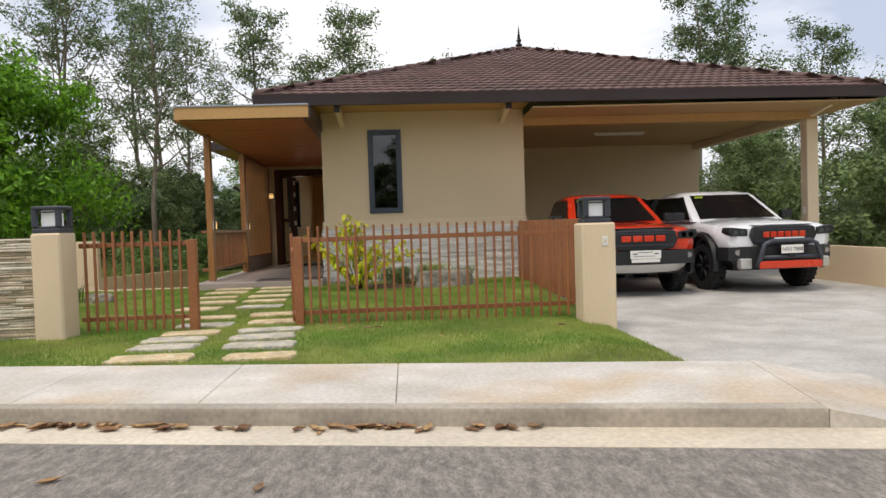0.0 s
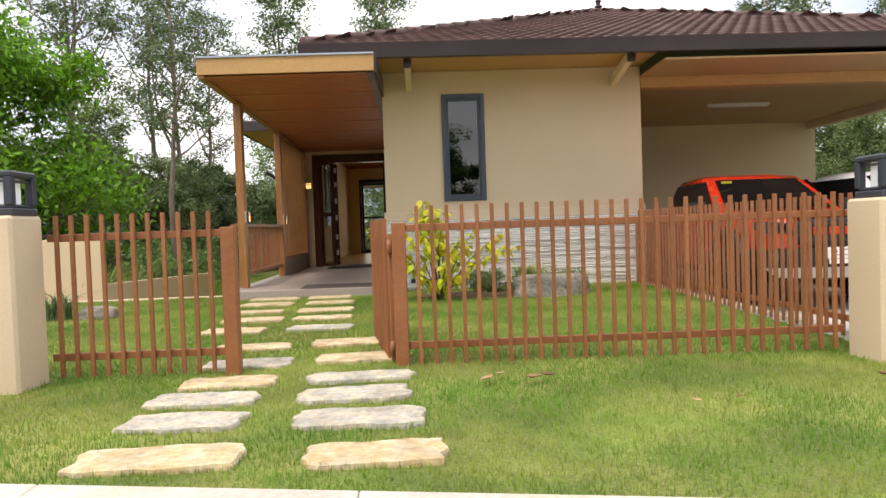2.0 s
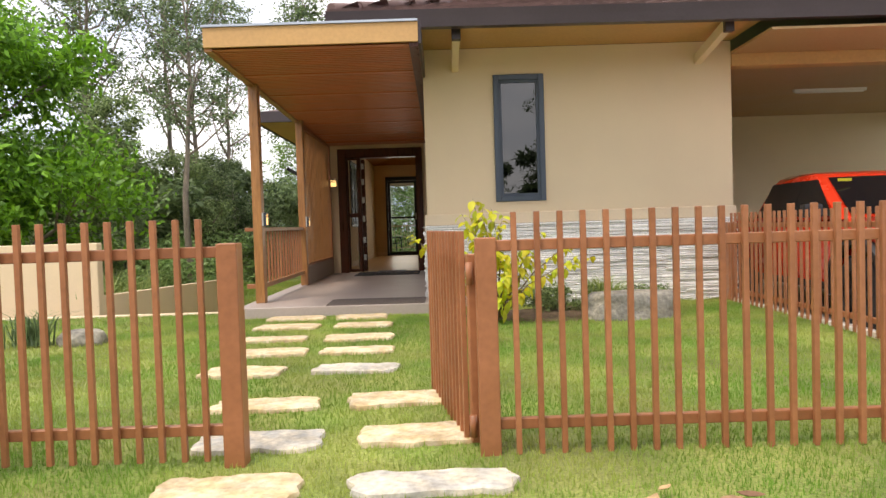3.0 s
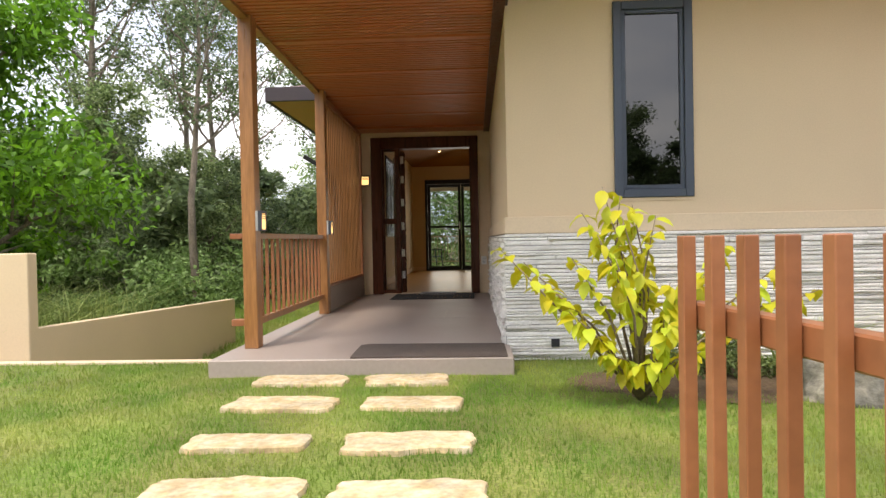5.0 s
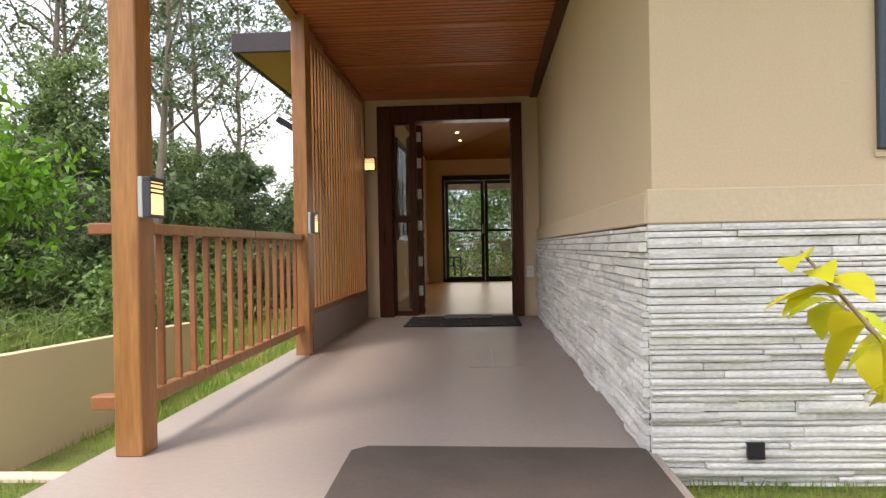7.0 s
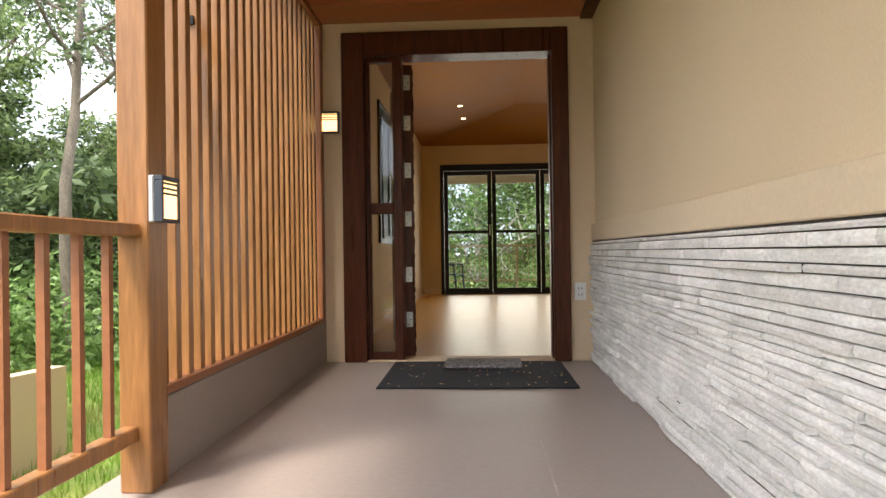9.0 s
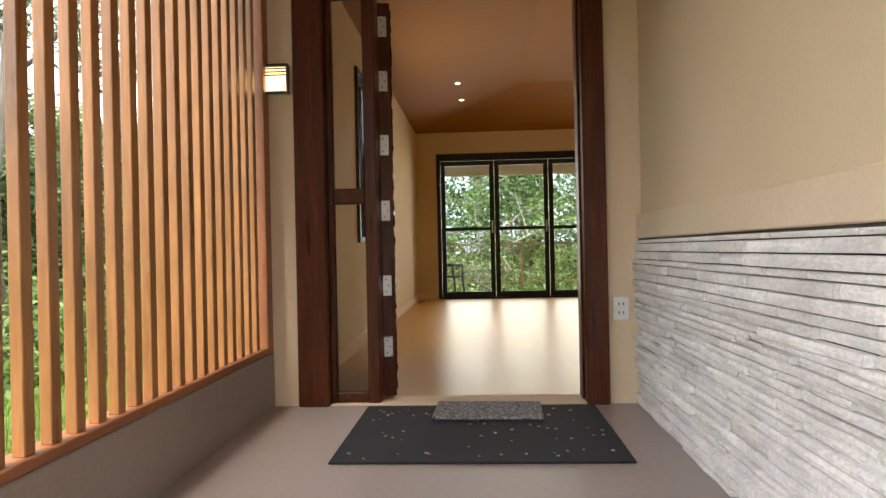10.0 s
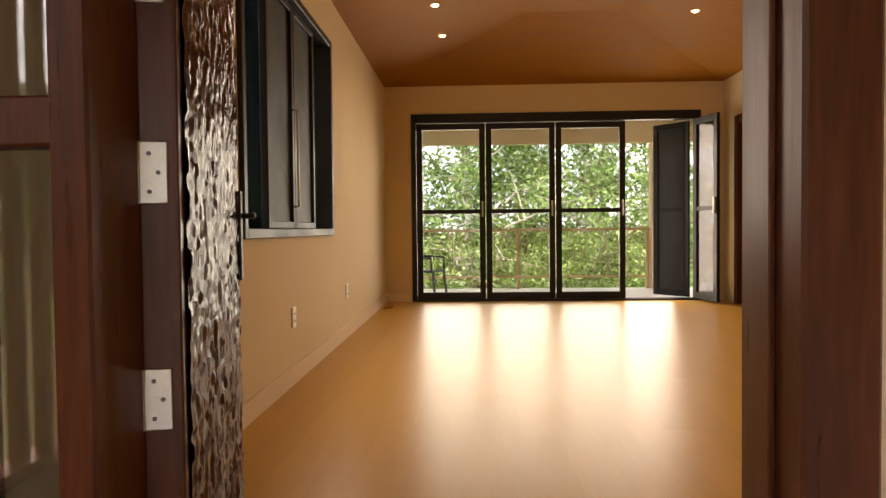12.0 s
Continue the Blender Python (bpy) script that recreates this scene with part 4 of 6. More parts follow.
long_wall("wall_low_garden", [(-5.0, 0.94), (-4.68, 6.15)], [0.075, -0.065], 0.14, "low beige garden wall below the lawn")
setting("wall_garden_corner", boxes((-14, -5.0, 0.86, 1.02, -1.3, 0.885), bevel=0.01), M_WALL, "beige rendered garden wall beside the lawn", "wall")
setting("lawn_edging", boxes((-14, -2.476, -0.03, 0.06, -1.3, -0.115), bevel=0.008), M_CAP, "pale rendered edge where the lawn drops away", "edging")
long_wall("wall_driveway", [(10.0, -9), (10.0, 0.2)], [0.36, 0.36], -0.15, "low beige wall along the driveway")

# ---- eaves brackets and carport fittings ----
def bracket(x):
    b = thing("eave_bracket", "white painted rafter bracket under the eaves", "bracket", "eave brackets")
    bm = bmesh.new()
    prism(bm, [(0.0, 3.07), (0.0, 3.20), (-1.0, 3.384), (-1.0, 3.25)], -0.045, 0.045)
    bmesh.ops.transform(bm, matrix=Matrix(((0, 1, 0, x), (1, 0, 0, 0), (0, 0, 1, 0), (0, 0, 0, 1))), verts=bm.verts)
    part("strut", bm, M_CAP, b)
    part("end_cap", boxes((x - 0.055, x + 0.055, -1.08, -1.0, 3.22, 3.384), bevel=0.005), M_FASCIA, b)


for x in (0.44, 3.75, 10.43):
    bracket(x)
cpst = thing("carport_post", "beige square carport post", "post")
part("shaft", boxes((10.30, 10.55, -0.05, 0.2, DRIVE - 0.05, 3.03), bevel=0.008), M_CAP, cpst)
part("socket", boxes((10.29, 10.299, 0.03, 0.12, 1.0, 1.16)), M_WHITE, cpst)
tl = thing("tube_light", "white fluorescent batten under the carport ceiling", "lamp")
part("batten", boxes((6.5, 7.78, 2.76, 2.83, 3.15, 3.2), bevel=0.004), M_WHITE, tl)
part("tube", cyl(bmesh.new(), (7.14, 2.795, 3.137), (1, 0, 0), 0.013, 1.2, 10), M_WHITE, tl)


def downlight(x, y):
    d = thing("downlight", "small warm recessed spotlight in the wooden ceiling", "lamp", "ceiling spotlights")
    z = RZ + sl * min(x - RX0, RX1 - x, RY1 - y, y - RY0, ins) - 0.004
    part("ring", cyl(bmesh.new(), (x, y, z), (0, 0, 1), 0.05, 0.012, 16), M_CAP, d)
    part("lens", cyl(bmesh.new(), (x, y, z - 0.008), (0, 0, 1), 0.034, 0.01, 12), M_SPOT, d)
    ld = bpy.data.lights.new("downlight_beam", "SPOT")
    ld.energy, ld.color, ld.spot_size, ld.spot_blend, ld.shadow_soft_size = 4, (1.0, 0.80, 0.52), radians(120), 0.8, 0.04
    new("downlight_beam", ld).matrix_basis = pose(x, y, z - 0.02)


for x, y in ((-1.25, 11.8), (-1.22, 12.95), (-0.55, 8.6), (1.2, 8.6), (1.6, 12.4)):
    downlight(x, y)


# ---- balcony railing and chair ----
def balcony_rail():
    r = thing("balcony_railing", "tan painted metal balcony railing", "railing")
    part("top_rail", boxes((-2.4, 2.3, 17.0, 17.05, 1.02, 1.07), bevel=0.004), M_BALRAIL, r)
    part("bottom_rail", boxes((-2.4, 2.3, 17.01, 17.04, 0.18, 0.22), bevel=0.003), M_BALRAIL, r)
    me = None
    for i in range(40):
        if me is None:
            ob = part("baluster", boxes((-0.008, 0.008, 17.017, 17.033, 0.22, 1.02)), M_BALRAIL, r)
            me = ob.data
        else:
            ob = new("baluster", me)
            ob.parent = r
        ob.matrix_basis = pose(-2.36 + i * 0.118, 0, 0)
    for x in (-2.35, -0.05, 2.25):
        part("post", boxes((x - 0.025, x + 0.025, 16.99, 17.06, -0.02, 1.02)), M_BALRAIL, r)


balcony_rail()
ch = thing("balcony_chair", "dark plastic chair on the balcony", "chair")
part("seat", boxes((-0.25, 0.25, -0.24, 0.24, 0.41, 0.44), bevel=0.01), M_CHARC, ch)
for sx in (-1, 1):
    for sy in (-1, 1):
        part("leg", tube(bmesh.new(), [(sx * 0.25, sy * 0.25, 0), (sx * 0.22, sy * 0.21, 0.41)], [0.02, 0.025], 8), M_CHARC, ch)
    part("armrest", tube(bmesh.new(), [(sx * 0.25, -0.2, 0.42), (sx * 0.27, -0.2, 0.64), (sx * 0.27, 0.2, 0.66)], 0.02, 8), M_CHARC, ch)
part("backrest", boxes((-0.25, 0.25, 0.21, 0.25, 0.42, 0.82), bevel=0.015), M_CHARC, ch)
ch.matrix_basis = pose(-1.62, 15.7, -0.02, 0, 0, 70)


# ---- pickup trucks ----
def loft(bm, rings):
    vs = [[bm.verts.new(p) for p in r] for r in rings]
    for a, b in zip(vs, vs[1:]):
        for k in range(len(a)):
            f = bm.faces.new((a[k], a[(k + 1) % len(a)], b[(k + 1) % len(a)], b[k]))
            f.smooth = True
    bm.faces.new(vs[0][::-1])
    bm.faces.new(vs[-1])
    bmesh.ops.recalc_face_normals(bm, faces=bm.faces)
    for e in bm.edges:
        if e.calc_face_angle(0) > radians(33):
            e.smooth = False
    return bm


def pickup(paint, label, white):
    """A lifted double-cab pickup; its nose is at y=0, facing -y, wheels on z=0."""
    t = thing("pickup_truck", label, "car", "parked pickups")

    def ring(y, w, zb, zt, crown=0.04):
        h = zt - zb
        return [(-w * 0.96, y, zb), (-w, y, zb + h * 0.25), (-w * 1.0, y, zb + h * 0.62), (-w * 0.95, y, zt - h * 0.10), (-w * 0.82, y, zt), (-w * 0.4, y, zt + crown), (0, y, zt + crown * 1.2),
                (w * 0.4, y, zt + crown), (w * 0.82, y, zt), (w * 0.95, y, zt - h * 0.10), (w, y, zb + h * 0.62), (w, y, zb + h * 0.25), (w * 0.96, y, zb)]

    secs = [(0.05, 0.80, 0.80, 1.10), (0.14, 0.92, 0.76, 1.15), (0.36, 0.99, 0.74, 1.18), (0.50, 1.0, 0.86, 1.195), (0.68, 1.0, 0.98, 1.21), (0.95, 1.0, 1.02, 1.225), (1.25, 1.0, 0.97, 1.24), (1.43, 0.98, 0.62, 1.25),
            (1.6, 0.95, 0.50, 1.25), (2.6, 0.95, 0.50, 1.25), (3.55, 0.95, 0.50, 1.27), (3.78, 0.97, 0.80, 1.28), (3.95, 1.0, 0.98, 1.28), (4.2, 1.0, 1.02, 1.28), (4.5, 1.0, 0.95, 1.28), (4.7, 0.96, 0.65, 1.28), (5.3, 0.93, 0.62, 1.27), (5.36, 0.88, 0.66, 1.22)]
    body = part("body", loft(bmesh.new(), [ring(*s) for s in secs]), paint, t)
    cab = bmesh.new()
    lev = [(1.24, 1.30, 3.62, 0.90), (1.45, 1.62, 3.52, 0.84), (1.72, 2.02, 3.35, 0.75), (1.80, 2.16, 3.25, 0.70), (1.84, 2.35, 3.1, 0.62)]

    def cring(z, ya, yb, w):
        bow = 0.10
        return [(-w, ya + 0.14, z), (-w * 0.55, ya + 0.03, z), (0, ya, z), (w * 0.55, ya + 0.03, z), (w, ya + 0.14, z), (w, (ya + yb) / 2, z), (w, yb - 0.05, z), (w * 0.6, yb, z), (-w * 0.6, yb, z), (-w, yb - 0.05, z), (-w, (ya + yb) / 2, z)]

    loft(cab, [cring(*l) for l in lev])
    part("cab", cab, paint, t)

    def skin(name, quads, mat, parent=None, label=""):
        b = bmesh.new()
        for q in quads:
            b.faces.new([b.verts.new(p) for p in q])
        bmesh.ops.remove_doubles(b, verts=b.verts[:], dist=0.0005)
        bmesh.ops.solidify(b, geom=b.faces[:], thickness=0.008)
        return part(name, b, mat, parent or t, label)

    def wpt(u, z):
        k = (z - 1.24) / (1.80 - 1.24)
        w = 0.90 + (0.70 - 0.90) * k
        ya = 1.30 + (2.16 - 1.30) * k
        return (u * w, ya + 0.14 * abs(u) ** 1.8 - 0.035, z + 0.012)

    us = [-0.86, -0.5, 0, 0.5, 0.86]
    zs = [1.29, 1.45, 1.6, 1.75]
    # its black is the ceiling's dark reflection, painted in by the material
    skin("windscreen", [(wpt(a, z0), wpt(b, z0), wpt(b, z1), wpt(a, z1)) for a, b in zip(us, us[1:]) for z0, z1 in zip(zs, zs[1:])], M_CARGLASS, None, "windscreen coloured black like the carport ceiling's dark reflection")
    for s in (-1, 1):
        skin("side_window", [((s * 0.912, 1.56, 1.28), (s * 0.912, 2.46, 1.28), (s * 0.762, 2.46, 1.735), (s * 0.772, 2.10, 1.735)),], M_CARGLASS)
        skin("side_window", [((s * 0.912, 2.465, 1.28), (s * 0.912, 3.46, 1.28), (s * 0.762, 3.26, 1.735), (s * 0.762, 2.465, 1.735)),], M_CARGLASS)
        # mirrors
        mm = boxes((s * 1.0 - 0.02, s * 1.0 + 0.02, 1.66, 1.70, 1.28, 1.31))
        box(mm, s * 1.10 - 0.11, s * 1.10 + 0.11, 1.60, 1.72, 1.27, 1.43, 0.03, 2)
        part("mirror", mm, M_CARBLACK, t, "black door mirror")
        # flares and wheels
        for yc in (0.95, 4.2):
            fb = bmesh.new()
            rings = []
            for i in range(13):
                a = math.pi * (-0.08 + 1.16 * i / 12)
                r0, r1 = 0.475, 0.56
                y, z = math.cos(a), math.sin(a)
                zc = 0.50
                rings.append([(s * 0.93, yc - y * r0, zc + z * r0), (s * 1.055, yc - y * r0, zc + z * r0), (s * 1.045, yc - y * (r0 + 0.06), zc + z * (r0 + 0.06)), (s * 0.97, yc - y * r1, zc + z * r1)])
            loft(fb, rings)
            part("wheel_flare", fb, M_CARBLACK, t, "black wheel arch flare")
            wh = bmesh.new()
            prof = [(0.27, -0.13), (0.36, -0.145), (0.40, -0.13), (0.425, -0.09), (0.43, 0.0), (0.425, 0.09), (0.40, 0.13), (0.36, 0.145), (0.27, 0.13)]
            nseg = 28
            pr = [[(s * 0.865 + x, yc + math.cos(2 * math.pi * i / nseg) * r, 0.43 + math.sin(2 * math.pi * i / nseg) * r) for r, x in prof] for i in range(nseg)]
            vv = [[wh.verts.new(p) for p in ring_] for ring_ in pr]
            for i in range(nseg):
                for k in range(len(prof) - 1):
                    wh.faces.new((vv[i][k], vv[i][k + 1], vv[(i + 1) % nseg][k + 1], vv[(i + 1) % nseg][k])).smooth = True
            for i in range(nseg):
                a = 2 * math.pi * i / nseg
                for sx in (-0.06, 0.06):
                    p = (s * 0.865 + sx, yc + math.cos(a) * 0.433, 0.43 + math.sin(a) * 0.433)
                    box(wh, p[0] - 0.045, p[0] + 0.045, p[1] - 0.018, p[1] + 0.018, p[2] - 0.018, p[2] + 0.018)
            tyre = part("tyre", wh, M_TYRE, t)
            rm = cyl(bmesh.new(), (s * 0.90, yc, 0.43), (1, 0, 0), 0.275, 0.10, 24)
            for i in range(6):
                a = 2 * math.pi * i / 6
                tube(rm, [(s * 0.955, yc + math.cos(a) * 0.05, 0.43 + math.sin(a) * 0.05), (s * 0.965, yc + math.cos(a) * 0.26, 0.43 + math.sin(a) * 0.26)], [0.035, 0.028], 6)
            part("rim", rm, M_CARBLACK, tyre, "black alloy rim")
    part("underbody", boxes((-0.78, 0.78, 0.25, 5.2, 0.38, 0.95)), M_CARBLACK, t)
    # nose
    gr = bmesh.new()
    prism(gr, [(-0.52, 0.83), (-0.60, 0.98), (-0.55, 1.12), (-0.3, 1.15), (0.3, 1.15), (0.55, 1.12), (0.60, 0.98), (0.52, 0.83), (0.3, 0.79), (-0.3, 0.79)], -0.02, 0.10)
    bmesh.ops.bevel(gr, geom=gr.edges[:], offset=0.015, segments=1, affect="EDGES")
    grille = part("grille", gr, M_CARBLACK, t, "black grille with red badge bars")
    lt = bmesh.new()
    for i in range(6 if white else 4):
        n_ = 6 if white else 4
        wd = 0.78 / n_
        x = -0.39 + wd * (i + 0.5)
        box(lt, x - wd * 0.42, x + wd * 0.42, -0.035, -0.021, 0.945, 1.045, 0.006)
        box(lt, x - wd * 0.18, x + wd * 0.18, -0.037, -0.0355, 0.975, 1.012)
    part("badge", lt, M_RED, grille, "red block badge")
    ribs = bmesh.new()
    for z in (0.885, 1.085, 1.12):
        box(ribs, -0.50, 0.50, -0.03, -0.021, z - 0.008, z + 0.008)
    part("grille_rib", ribs, M_CHARC, grille)
    for s in (-1, 1):
        hl = bmesh.new()
        prism(hl, [(s * 0.62, 0.975), (s * 0.62, 1.10), (s * 0.93, 1.135), (s * 0.965, 1.06), (s * 0.92, 0.985)], 0.035, 0.30)
        bmesh.ops.bevel(hl, geom=hl.edges[:], offset=0.012, segments=1, affect="EDGES")
        h = part("headlight", hl, M_CARBLACK, t, "dark headlamp")
        pl = bmesh.new()
        for dx in (0.72, 0.84):
            cyl(pl, (s * dx, 0.05, 1.045), (0, 1, 0), 0.045, 0.03, 14)
        part("projector", pl, M_HEAD, h)
        part("fog_lamp", cyl(bmesh.new(), (s * 0.80, 0.06, 0.70), (0, 1, 0), 0.05, 0.06, 14), M_HEAD, t)
    bp = loft(bmesh.new(), [[(-1.0, 0.42, z), (-0.93, 0.12, z), (-0.66, -0.04, z), (0, -0.10, z), (0.66, -0.04, z), (0.93, 0.12, z), (1.0, 0.42, z), (0.6, 0.45, z), (-0.6, 0.45, z)] for z in (0.56, 0.62, 0.74, 0.79)])
    part("bumper", bp, M_CARBLACK, t, "black front bumper")
    sk = loft(bmesh.new(), [[(-0.86 + d, 0.24, z), (-0.62 + d, 0.0 + d * 0.4, z), (0, -0.09 + d * 0.4, z), (0.62 - d, 0.0 + d * 0.4, z), (0.86 - d, 0.24, z), (0.5, 0.35, z), (-0.5, 0.35, z)] for z, d in ((0.42, 0.18), (0.50, 0.06), (0.595, 0.0))])
    part("skid_plate", sk, M_STEEL if not white else M_CARBLACK, t, "silver lower bumper" if not white else "")
    if white:
        for s in (-1, 1):
            part("bumper_corner", boxes((s * 0.70 - 0.10, s * 0.70 + 0.10, -0.06, 0.1, 0.42, 0.60), bevel=0.02), M_STEEL, t)
        bb = bmesh.new()
        tube(bb, [(-0.56, -0.16, 0.45), (-0.54, -0.20, 0.62), (-0.46, -0.20, 0.84), (-0.34, -0.20, 0.89), (0.34, -0.20, 0.89), (0.46, -0.20, 0.84), (0.54, -0.20, 0.62), (0.56, -0.16, 0.45)], 0.038, 10)
        tube(bb, [(-0.54, -0.19, 0.62), (0.54, -0.19, 0.62)], 0.032, 10)
        part("bull_bar", bb, M_CHARC, t, "dark tubular bull bar")
        part("bull_bar_plate", boxes((-0.56, 0.56, -0.22, -0.19, 0.43, 0.555), bevel=0.01), M_RED, t, "red guard plate")
        part("light_bar", boxes((-0.26, 0.26, -0.19, -0.14, 0.905, 0.945), bevel=0.006), M_WHITE, t, "slim white light bar")
        pt = part("licence_plate", boxes((-0.195, 0.195, -0.252, -0.24, 0.68, 0.82), bevel=0.003), M_WHITE, t, "white licence plate with black characters")
        words("NEU 7868", 0.085, M_INK, pt, pose(0, -0.2535, 0.745, 90, 0, 0))
        part("plate_bracket", boxes((-0.05, 0.05, -0.24, -0.20, 0.62, 0.74)), M_CARBLACK, t)
    else:
        pt = part("licence_plate", boxes((-0.26, 0.26, -0.125, -0.113, 0.66, 0.80), (-0.24, 0.24, -0.123, -0.113, 0.60, 0.655), bevel=0.003), M_WHITE, t, "white plate with faint grey print")
        part("print_bars", boxes((-0.12, 0.12, -0.1265, -0.1255, 0.765, 0.775), (-0.22, -0.14, -0.1265, -0.1255, 0.735, 0.755), (0.14, 0.22, -0.1265, -0.1255, 0.735, 0.755), (-0.2, 0.16, -0.1265, -0.1255, 0.70, 0.708)), M_CHARC, pt)
    part("sticker", boxes((-0.62, -0.46, 1.93, 1.945, 1.70, 1.735)), M_LEAF_YEL, t, "yellow windscreen sticker")
    # bonnet scoop line and load bed canopy
    part("bonnet_lip", boxes((-0.55, 0.55, 0.03, 0.12, 1.152, 1.178), bevel=0.01), M_CARBLACK if not white else paint, t)
    cp = bmesh.new()
    loft(cp, [[(-w, 3.62, z), (w, 3.62, z), (w, 5.25 - k, z), (-w, 5.25 - k, z)] for z, w, k in ((1.27, 0.88, 0), (1.6, 0.82, 0.08), (1.76, 0.70, 0.2))])
    part("bed_canopy", cp, M_CARBLACK, t, "black load bed canopy") if white else cp.free()
    part("side_vent", boxes((-1.003, -0.985, 1.34, 1.50, 1.02, 1.12)), M_CARBLACK, t)
    return t


pickup(M_RED, "bright red pickup truck with a black grille, parked in the carport", False).matrix_basis = pose(5.66, -3.0, DRIVE)
pickup(M_WHITECAR, "white pickup truck with dark bull bar parked in the carport", True).matrix_basis = pose(8.12, -2.95, DRIVE, 0, 0, 3)
# ---- plants ----
def leaf_mass(name, centres, radii, count, length, width, mat, parent, seed, droop=0.3, flat=0.75):
    """Leaves as folded pointed blades, scattered in clumps about the given centres."""
    rg = np.random.default_rng(seed)
    c = np.array(centres, float)
    r = np.array(radii, float)
    pick = rg.integers(0, len(c), count)
    d = rg.normal(size=(count, 3))
    d /= np.linalg.norm(d, axis=1)[:, None]
    p = c[pick] + d * (r[pick] * rg.random(count) ** 0.45)[:, None] * np.array([1, 1, flat])
    a = rg.random(count) * 2 * np.pi
    tilt = rg.normal(-droop, 0.5, count)
    u = np.stack([np.cos(a) * np.cos(tilt), np.sin(a) * np.cos(tilt), np.sin(tilt)], 1)
    w = np.cross(u, rg.normal(size=(count, 3)))
    w /= np.linalg.norm(w, axis=1)[:, None] + 1e-9
    n = np.cross(u, w)
    ln = length * (0.6 + 0.8 * rg.random(count))[:, None]
    wd = width * (0.7 + 0.6 * rg.random(count))[:, None]
    v = np.stack([p, p + u * ln * 0.45 + w * wd * 0.5 + n * wd * 0.12, p + u * ln - n * ln * 0.12, p + u * ln * 0.45 - w * wd * 0.5 + n * wd * 0.12], 1).reshape(-1, 3)
    me = bpy.data.meshes.new(name)
    me.vertices.add(len(v))
    me.vertices.foreach_set("co", v.astype(np.float32).ravel())
    k = np.arange(count) * 4
    me.loops.add(count * 4)
    me.loops.foreach_set("vertex_index", np.stack([k, k + 1, k + 2, k + 3], 1).astype(np.int32).ravel())
    me.polygons.add(count)
    me.polygons.foreach_set("loop_start", k.astype(np.int32))
    me.update(calc_edges=True)
    me.materials.append(mat)
    ob = new(name, me)
    ob.parent = parent
    return ob


def grow(seed, height, trunk_r, crown_from, spread, limbs, twigs, up=0.6, lean=0.06):
    """A trunk with limbs and twigs; returns its mesh and the ends where leaves sit."""
    rg = random.Random(seed)
    bm = bmesh.new()
    n = 9
    pts, x, y = [], 0.0, 0.0
    for i in range(n + 1):
        pts.append(Vector((x, y, height * 0.95 * i / n)))
        x += rg.gauss(0, lean) * height / n
        y += rg.gauss(0, lean) * height / n
    tube(bm, pts, [trunk_r * (1.25 if i == 0 else 1) * (1 - 0.9 * i / n) + 0.008 for i in range(n + 1)], 8)
    tips = []
    for i in range(limbs):
        f = crown_from + (1 - crown_from) * (i + rg.random() * 0.8) / limbs
        k = min(n - 1, int(f * n))
        base = pts[k].lerp(pts[k + 1], f * n - k)
        ang = i * 2.4 + rg.random()
        reach = spread * (0.45 + 0.75 * rg.random()) * (1.15 - 0.75 * max(0.0, (f - crown_from) / (1 - crown_from)))
        rise = reach * up * (0.6 + 0.8 * rg.random())
        p = [base]
        for s in range(1, 5):
            t = s / 4
            p.append(base + Vector((math.cos(ang + 0.3 * t) * reach * t, math.sin(ang + 0.3 * t) * reach * t, rise * t ** 1.3 + rg.gauss(0, 0.05) * reach)))
        r0 = trunk_r * (1 - 0.8 * f) * 0.5 + 0.006
        tube(bm, p, [r0, r0 * 0.8, r0 * 0.6, r0 * 0.4, r0 * 0.15], 6, False)
        tips.append(p[-1])
        for j in range(twigs):
            t = 0.3 + 0.7 * rg.random()
            q = p[int(t * 3.99)].lerp(p[min(4, int(t * 3.99) + 1)], t * 3.99 % 1)
            e = q + Vector((rg.gauss(0, 1), rg.gauss(0, 1), rg.gauss(0.35, 0.6))).normalized() * reach * (0.25 + 0.3 * rg.random())
            tube(bm, [q, q.lerp(e, 0.5) + Vector((0, 0, 0.03)), e], [r0 * 0.4, r0 * 0.25, 0.004], 4, False)
            tips.append(e)
            tips.append(q.lerp(e, 0.55))
    tips.append(pts[-1])
    return bm, tips


def tree(name, label, seed, height, trunk_r, crown_from, spread, limbs, twigs, clump, count, leaf, mat, bark, up=0.6, lean=0.06, group="trees", droop=0.3):
    t = thing(name, label, "tree", group)
    bm, tips = grow(seed, height, trunk_r, crown_from, spread, limbs, twigs, up, lean)
    part("trunk", bm, bark, t)
    rg = random.Random(seed + 9)
    leaf_mass("crown", tips, [clump * (0.5 + rg.random()) for _ in tips], count, leaf, leaf * 0.42, mat, t, seed + 5, droop)
    return t


def spot(x, y, z=-0.4, turn=0.0, size=1.0):
    return pose(x, y, z, 0, 0, turn) @ Matrix.Scale(size, 4)


rt = random.Random(21)


def skyline(x, y, height):
    """The size at which a tree's top keeps to the woods' falling skyline."""
    d = y + 5.4
    slope = 0.29 if x / d < -0.50 else (0.235 if x / d < -0.38 else 0.14)
    top = 0.9 + d * slope * rt.uniform(0.86, 1.03)
    return (top + 1.2) / height


